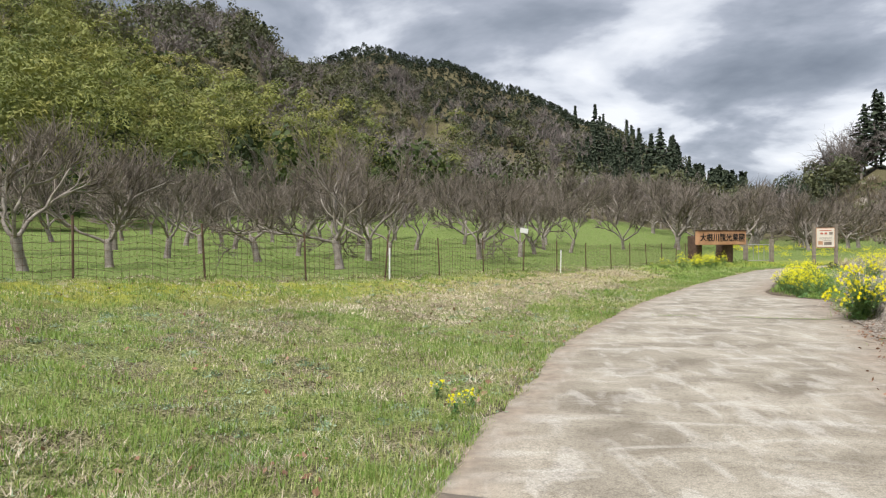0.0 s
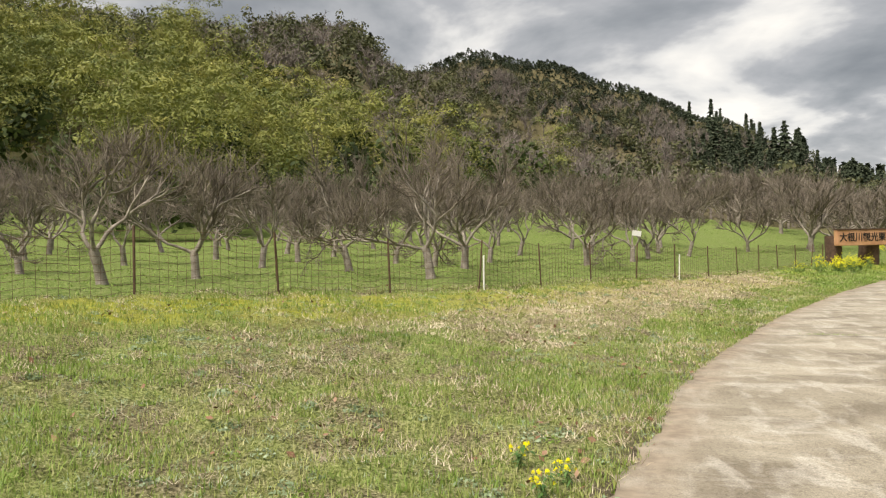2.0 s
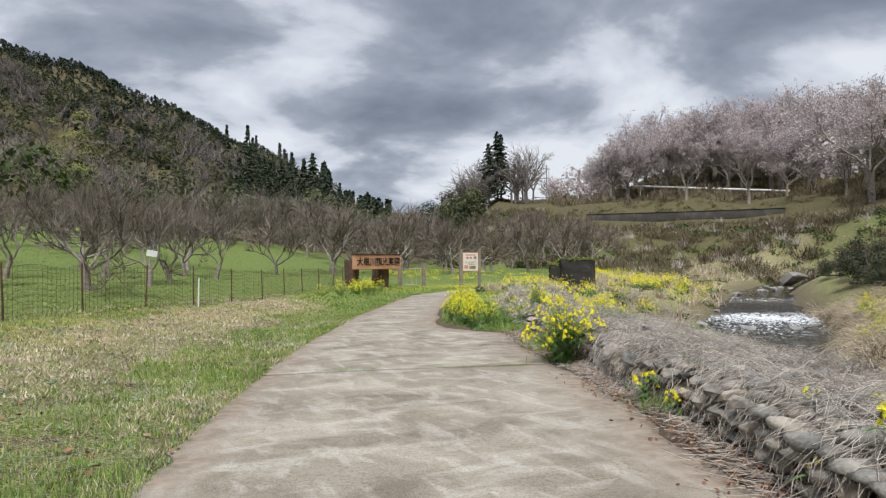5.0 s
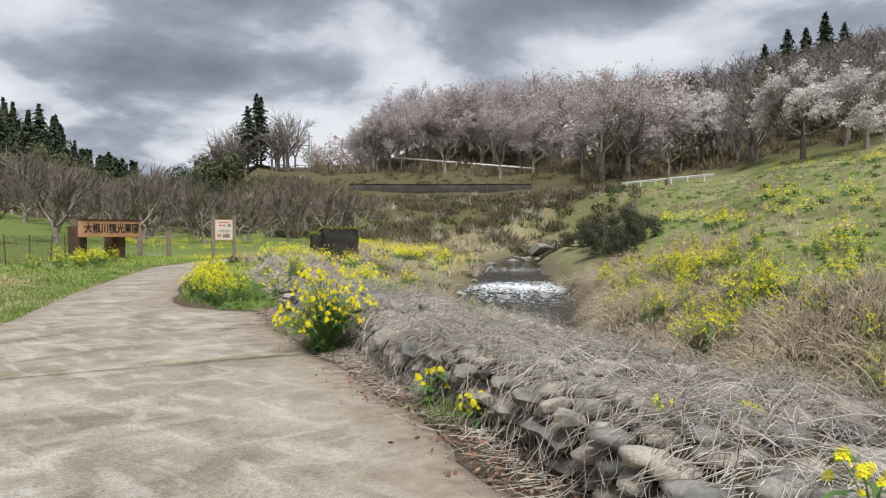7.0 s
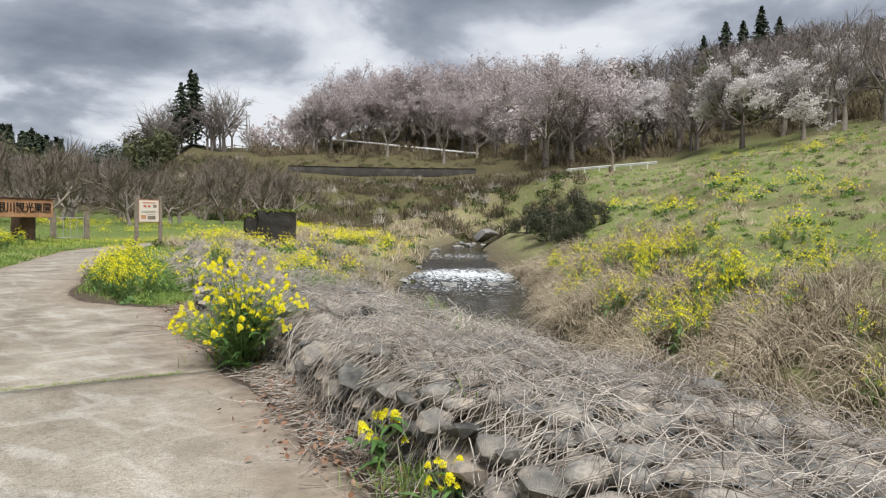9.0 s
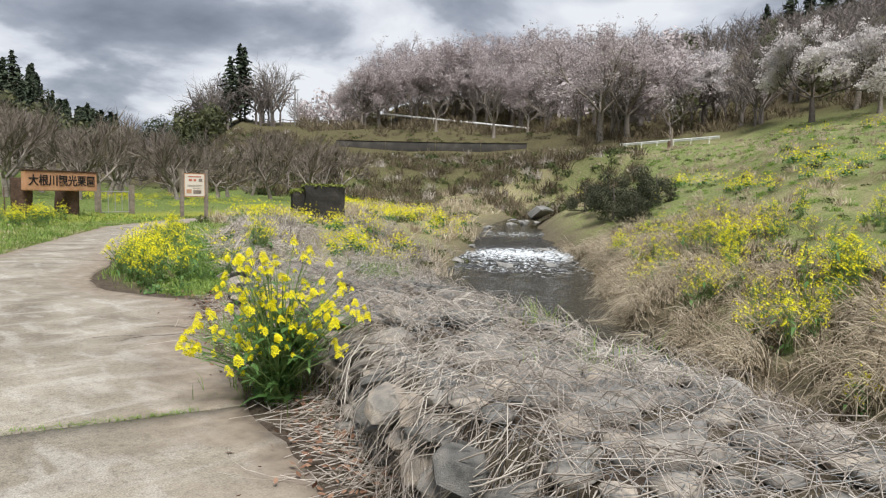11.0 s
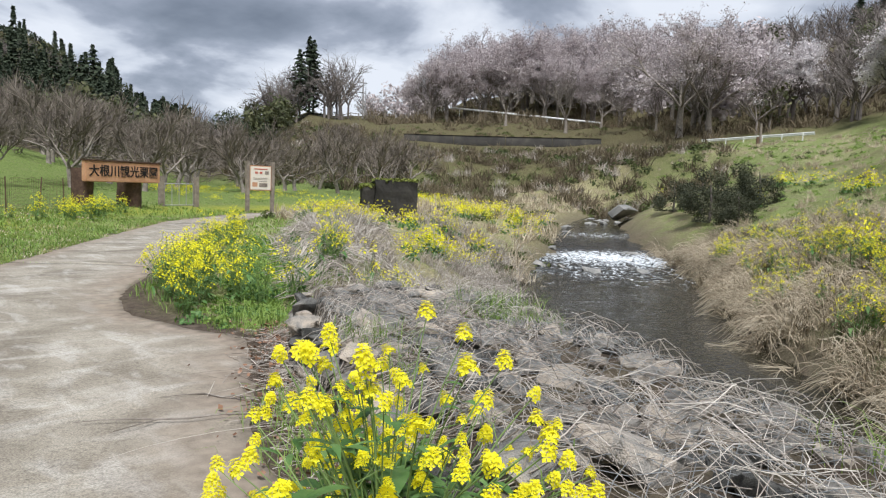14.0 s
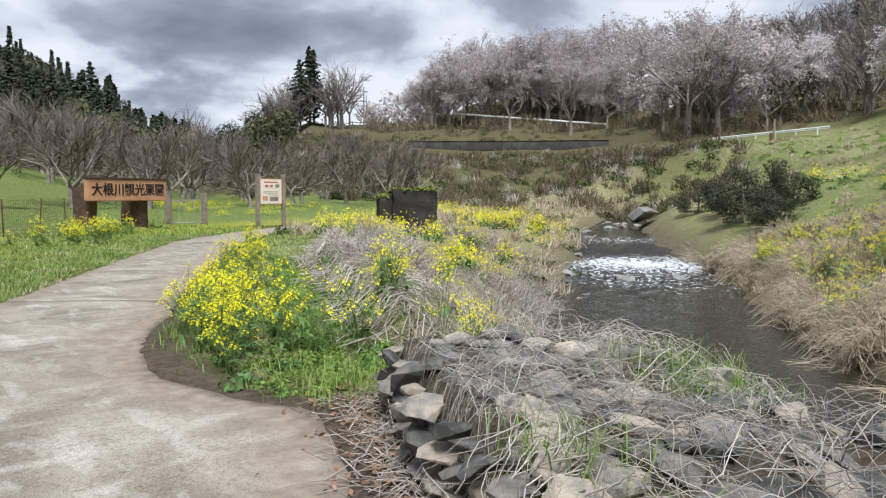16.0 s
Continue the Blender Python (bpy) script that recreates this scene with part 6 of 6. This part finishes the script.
    scatter("rape_blossom", tv, tf, np.stack([x, y, ground(x, y) + .15], 1), np.stack([s, s, s * .5], 1), rng.uniform(0, 6.28, n), M["petal"], "low yellow rape field beyond the block", "flowers")
    # flowers on the gravel bank beside the cascade
    x, y = rng.uniform(20, 42, 500), rng.uniform(24, 46, 500)
    d, _, hw = along(STREAM, x, y, HALF)
    k = (-d > hw + 1.5) & (-d < hw + 9) & (rough_field(x, y, 3, 14) > .1)
    x, y, n = x[k], y[k], int(k.sum())
    s = rng.uniform(.25, .6, n)
    scatter("rape_blossom", tv, tf, np.stack([x, y, ground(x, y) + .3], 1), np.stack([s, s, s], 1) * 1.2, rng.uniform(0, 6.28, n), M["petal"], "yellow blossom on the gravel bank", "flowers")
    scatter("rape_foliage", gv, gf, np.stack([x, y, ground(x, y)], 1), np.stack([s, s, s], 1), rng.uniform(0, 6.28, n), M["leaf"], "green foliage on the gravel bank", "plants")


# ---- grasses ----


def slivers(rng, x, y, lo, hi, width, flat=.6):
    """Grass as single narrow triangles, more or less laid over."""
    n = len(x)
    a = rng.uniform(0, 6.28, n)
    t = rng.uniform(.0 if flat < .8 else .75, flat, n) * (1.5 if flat < .8 else 1.0)
    L = rng.uniform(lo, hi, n)
    b = np.stack([x, y, ground(x, y) - .004], 1)
    s = np.stack([-np.sin(a), np.cos(a), np.zeros(n)], 1) * (width * .5)[:, None]
    tip = b + np.stack([np.cos(a) * np.sin(t), np.sin(a) * np.sin(t), np.cos(t)], 1) * L[:, None]
    return np.stack([b - s, b + s, tip], 1).reshape(-1, 3), np.arange(n * 3).reshape(-1, 3)


def bank_points(rng, n):
    """Places on the bank, thicker towards the road."""
    y = 2.2 + 38 * rng.uniform(0, 1, n) ** 1.7
    x = np.interp(y, LEFT_EDGE[:, 1], LEFT_EDGE[:, 0]) - 12 * rng.uniform(0, 1, n) ** 1.25 + .08
    f = -along(FENCE, x, y)[0]
    k = f < .6
    return x[k], y[k], f[k]


def build_grass():
    rng = np.random.RandomState(37)
    for mat, seed, n, cut, lo, hi, lab in (("grass", 0, 260000, -.35, .035, .09, "short scruffy pale green bank grass"), ("grass_lush", 1, 260000, .2, .05, .12, "fresh green grass clumps on the bank"), ("weed", 2, 260000, .25, .03, .065, "low grey-green weeds in the grass"), ("straw", 3, 280000, .5, .05, .13, "dry straw-coloured grass on the bank")):
        x, y, f = bank_points(rng, n)
        p = rough_field(x, y, .9, 70 + seed) + .7 * rough_field(x, y, .3, 80 + seed) + .8 * rough_field(x, y, .07, 60 + seed) + .2 * rng.normal(0, 1, len(x))
        k = p > cut
        dry = (np.abs(x - np.interp(y, LEFT_EDGE[:, 1], LEFT_EDGE[:, 0]) + 3.6) < 1.5 + .5 * rough_field(x, y, .9, 98)) & (y > 12) & (y < 32)
        k = k | dry if seed == 3 else k & ~(dry & (rng.rand(len(x)) < .8))
        x, y = x[k], y[k]
        far = np.hypot(x - 1, y - 3)
        V, F = slivers(rng, x, y, lo, hi, .007 + far * .0006, 1.5 if mat in ("straw", "weed") else .75)
        stuff("grass", V, F, M[mat], lab, "grass")
    # small tussocks that break up the turf
    tus, wee = template_bush(5, 40), template_leafy(6, 55)
    for mat, shape, n, lo, hi, lab in (("straw", tus, 420, .06, .13, "little dry tussocks in the turf"), ("grass", tus, 520, .06, .14, "pale green tussocks in the turf"), ("weed", wee, 520, .05, .13, "grey-green weed rosettes in the turf"), ("grass_lush", wee, 260, .05, .11, "fresh green rosettes in the turf")):
        x, y, f = bank_points(rng, n * 2)
        k = (rough_field(x, y, 1.0, len(lab)) > 0) & (y < 24)
        x, y = x[k], y[k]
        s = rng.uniform(lo, hi, len(x))
        scatter("tussocks", *shape, np.stack([x, y, ground(x, y) - .01], 1), np.stack([s, s, s * .75], 1), rng.uniform(0, 6.28, len(x)), M[mat], lab, "grass")
    x, y, f = bank_points(rng, 3000)
    k = rough_field(x, y, .8, 88) > .1
    C = np.stack([x, y, ground(x, y) + .03], 1)[k]
    V, F = cards(rng, C, np.tile([0, 0, 1.0], (len(C), 1)), .034, .6, .5)
    stuff("dead_leaves", V, F, M["leaf_litter"], "curled dead leaves lying in the turf", "leaves")
    # orchard sward
    m = 45000
    x, y = rng.uniform(-30, 30, m), rng.uniform(10, 75, m)
    f = -along(FENCE, x, y)[0]
    k = (f > .2) & (rng.rand(m) < np.clip(18 / np.hypot(x - 2, y - 6), .1, 1))
    x, y = x[k], y[k]
    far = np.hypot(x - 1, y - 3)
    V, F = blades(rng, np.stack([x, y, ground(x, y) - .01], 1), rng.uniform(.05, .10, len(x)), .01 + far * .001, rng.uniform(.2, .9, len(x)), .8)
    stuff("orchard_grass", V, F, M["grass_lush"], "lush green orchard sward", "grass")
    # the wedge between the road and the further gabion, and the verge by the sign
    m = 90000
    x, y = rng.uniform(9, 26, m), rng.uniform(18.4, 46, m)
    right, g2 = along(RIGHT_EDGE, x, y)[0], along(SECOND, x, y)[0]
    left = -along(LEFT_EDGE, x, y)[0]
    k = ((right > .12) & (right < 6) & (x < 10 + (y - 18) * .62) & (rng.rand(m) < .25 + .75 * (y > 21.5))) | ((left > 0) & (left < 4) & (y > 25))
    k &= rng.rand(m) < np.clip(9 / np.hypot(x - 7, y - 14), .2, 1)
    x, y = x[k], y[k]
    far = np.hypot(x - 7, y - 14)
    V, F = blades(rng, np.stack([x, y, ground(x, y) - .01], 1), rng.uniform(.08, .24, len(x)), .006 + far * .0007, rng.uniform(.2, .9, len(x)), .7)
    stuff("verge_grass", V, F, M["grass_lush"], "green verge grass beside the road", "grass")
    # broad-leaved weeds filling the wedge beside the road
    for mat, n, lo, hi, lab in (("grass_lush", 420, .07, .17, "fresh green weeds in the wedge by the road"), ("leaf", 260, .08, .2, "leafy dark green weeds in the wedge by the road")):
        t = rng.uniform(0, 1, n) ** 1.3 * 11
        x, y = 9.7 + t * .55 + rng.uniform(0, 1.5, n), 18.9 + t + rng.uniform(-.3, .6, n)
        k = along(RIGHT_EDGE, x, y)[0] > .22
        x, y = x[k], y[k]
        s = rng.uniform(lo, hi, len(x))
        scatter("weeds", *wee, np.stack([x, y, ground(x, y) - .01], 1), np.stack([s, s, s], 1), rng.uniform(0, 6.28, len(x)), M[mat], lab, "weeds")
    # tufts growing on and before the gabion
    px, py = [], []
    for cx, cy, r, c in ((9.15, 15.9, .22, 420), (8.75, 15.2, .2, 300), (11.3, 16.3, .3, 360), (11.0, 15.9, .2, 160), (8.15, 13.9, .25, 260), (6.6, 10.2, .15, 120), (8.9, 11.6, .2, 90), (10.4, 18.9, .3, 400), (12.3, 19.2, .6, 500), (9.9, 12.8, .15, 90)):
        px.append(rng.normal(cx, r, c)), py.append(rng.normal(cy, r, c))
    x, y = np.concatenate(px), np.concatenate(py)
    V, F = blades(rng, np.stack([x, y, ground(x, y) - .01], 1), rng.uniform(.15, .38, len(x)), np.full(len(x), .006), rng.uniform(.2, .9, len(x)), .5)
    stuff("grass_tufts", V, F, M["grass_lush"], "green grass tufts growing through the gabion", "grass")
    # joints in the road
    x = np.concatenate([rng.uniform(4.1, 7.4, 1800), rng.uniform(9.3, 11.6, 150)])
    y = np.where(x < 8, 15.02 - (x - 4.05) * .355, 26.2 - (x - 9.2) * .62) + rng.normal(0, .015, len(x))
    k = rough_field(x, y, .3, 15) > -.1
    V, F = blades(rng, np.stack([x, y, np.full(len(x), -.02)], 1)[k], rng.uniform(.04, .085, int(k.sum())), np.full(int(k.sum()), .005), rng.uniform(.2, .9, int(k.sum())), .9)
    stuff("joint_weeds", V, F, M["grass_lush"], "tiny weeds growing in the road joint", "weeds")


def reed_clump(rng, x, y, count, lo, hi, droop, way=None):
    n = len(x)
    K = 5
    rep = np.repeat(np.arange(n), count)
    bx, by = x[rep] + rng.normal(0, .16, len(rep)), y[rep] + rng.normal(0, .16, len(rep))
    a = rng.uniform(0, 6.28, len(rep)) if way is None else rng.normal(way, .9, len(rep))
    L = rng.uniform(lo, hi, len(rep))
    dr = droop * rng.uniform(.3, 1.3, len(rep))
    q = np.linspace(0, 1, K)[None]
    out = (L * (.25 + .5 * dr))[:, None] * q ** 1.6
    X, Y = bx[:, None] + np.cos(a)[:, None] * out, by[:, None] + np.sin(a)[:, None] * out
    Z = ground(bx, by)[:, None] + L[:, None] * (q * 1.0 - dr[:, None] * q ** 2.2 * .95)
    Z = np.maximum(Z, -2.2)
    return np.stack([X, Y, Z], -1)


def build_reeds():
    rng = np.random.RandomState(43)
    # straw hanging over the far bank
    x, y = rng.uniform(12, 40, 4000), rng.uniform(5, 36, 4000)
    d, _, hw = along(STREAM, x, y, HALF)
    e = d - hw
    k = (e > .2) & (e < 3.2) & (rough_field(x, y, .8, 44) > .0)
    P = reed_clump(rng, x[k][:380], y[k][:380], 26, .7, 1.5, 1.1, 2.4)
    V, F = strands(P, rng.uniform(.007, .016, len(P)), 3, .35)
    stuff("dry_reeds", V, F, M["straw"], "drooping dry reeds along the stream bank", "reeds")
    k = (e > 2.2) & (e < 7) & (rough_field(x, y, 3, 19) > .15)
    P = reed_clump(rng, x[k][:150], y[k][:150], 30, .6, 1.2, .6)
    V, F = strands(P, rng.uniform(.006, .013, len(P)), 3, .35)
    stuff("dry_reeds", V, F, M["straw"], "upright dry grass on the far bank", "reeds")
    # low dead growth covering the far bank
    k = (e > .1) & (e < 5.5)
    bx, by = x[k][:900], y[k][:900]
    for mat, lo, hi, half in (("straw", .3, .6, 0), ("scrub", .3, .65, 1)):
        px, py = bx[half::2], by[half::2]
        sz = rng.uniform(lo, hi, len(px))
        scatter("dead_growth", *template_bush(50 + half, 50), np.stack([px, py, ground(px, py) - .03], 1), np.stack([sz, sz, sz * .8], 1), rng.uniform(0, 6.28, len(px)), M[mat], "dead brown growth matted over the stream bank", "undergrowth")
    # near bank beyond the gabion
    k = (e + 2 * hw < -.2) & (-d - hw > .2) & (-d - hw < 6.5) & (y > 19.0) & (x > 13.5) & (rough_field(x, y, 1.4, 45) > .1)
    P = reed_clump(rng, x[k][:240], y[k][:240], 26, .5, 1.05, .6)
    V, F = strands(P, rng.uniform(.006, .012, len(P)), 3, .35)
    stuff("dry_reeds", V, F, M["stalk"], "dry reeds on the near bank", "reeds")
    # bare saplings at the water's edge
    for x, y, s, seed in ((14.9, 19.6, .8, 1), (15.6, 20.4, .65, 2)):
        h = Heap()
        r2 = np.random.RandomState(seed)
        rules = [(4, .6, .6, .6, .1, 4, 4, 0), (3, .6, .6, .5, .1, 3, 3, 0), (0, 0, 0, 0, .1, 2, 3, 0)]
        for _ in range(4):
            a = r2.uniform(0, 6.28)
            grow(r2, [h], (0, 0, 0), (math.cos(a) * .5, math.sin(a) * .5, .8), s, .014, 0, rules)
        sap = thing("bare_shrub", place(x, y), "small leafless reddish shrub at the water's edge", "shrub")
        part("stem", h, M["bark_dark"], sap)
    # rocks about the cascade
    shapes = [stone_mesh(600 + k, M["rock"]) for k in range(5)]
    for k in range(70):
        t = rng.uniform(0, 1)
        i = rng.randint(11, 16)
        c = STREAM[i] + (STREAM[min(i + 1, len(STREAM) - 1)] - STREAM[i]) * t
        side = rng.choice([-1, 1]) * rng.uniform(.3, 1.25) * HALF[i]
        if rng.rand() < .25:
            side *= .4
        x, y = c[0] + side * .7, c[1] - side * .7
        s = rng.uniform(.25, .7)
        ob = new("river_rock", shapes[k % 5])
        ob.matrix_world = pose(x, y, max(ground1(x, y), LEVEL[i] - .1) + .05, rng.normal(0, 12), rng.normal(0, 12), rng.uniform(0, 360)) @ Matrix.Diagonal((s, s, s, 1))
        tagged(ob, "grey wet river rock beside the cascade", "rock", "cascade rocks")
    big = new("boulder", shapes[2])
    big.matrix_world = pose(52, 42.5, ground1(52, 42.5) + .6, 5, 8, 40) @ Matrix.Diagonal((1.9, 1.5, 1.8, 1))
    tagged(big, "large pale grey boulder by the stream", "rock", "cascade rocks")


def build_small():
    rng = np.random.RandomState(53)
    for k, (x, y, a, L) in enumerate(((8.75, 16.2, 150, .9), (8.9, 16.5, 120, .7), (8.6, 15.6, 35, .6), (9.3, 17.2, 60, .5), (-2.8, 8.5, 130, .55), (-2.6, 8.3, 160, .35))):
        h = Heap()
        rules = [(3, .5, .6, .5, 0, 5, 5, 0), (0, 0, 0, 0, 0, 3, 4, 0)]
        r2 = np.random.RandomState(k)
        P = np.cumsum(np.vstack([[0, 0, 0], np.tile([L / 6, 0, 0], (6, 1)) + r2.normal(0, .025, (6, 3)) * [1, 1, .25]]), 0)
        h.tube(P, np.linspace(.009, .003, 7), 5, True)
        h.tube([P[3], P[3] + [.1, .12, .01], P[3] + [.22, .2, .0]], [.005, .004, .002], 4)
        t = thing("fallen_twig", pose(x, y, max(ground1(x, y), .0) + .025, 0, 0, a), "dead grey twig lying on the ground", "twig", "fallen twigs")
        part("stem", h, M["bark"], t)
    for x, y, z in ((13.03, 18.5, .5), (13.5, 18.75, .4)):
        s = thing("wooden_stake", place(x, y), "short dark rotten wooden stake by the water", "stake")
        h = Heap()
        h.tube([(0, 0, -.4), (.02, 0, z * .6), (.03, .01, z)], [.07, .065, .05], 7, True)
        part("shaft", h, M["log"], s)
    tag = thing("plastic_tag", pose(3.3, 29.8, 2.05, 0, 10, 5), "small white plastic tag hung in a chestnut", "tag")
    bevelled((-.17, -.004, -.1), (.17, .004, .1), M["white"], "plate", tag, "", .003, 1)
    h = Heap()
    h.tube([(0, 0, .1), (.02, .02, .35)], .004, 4)
    part("string", h, M["white"], tag)


build_small()
build_gabion()
build_stalks()
build_rape()
build_grass()
build_reeds()
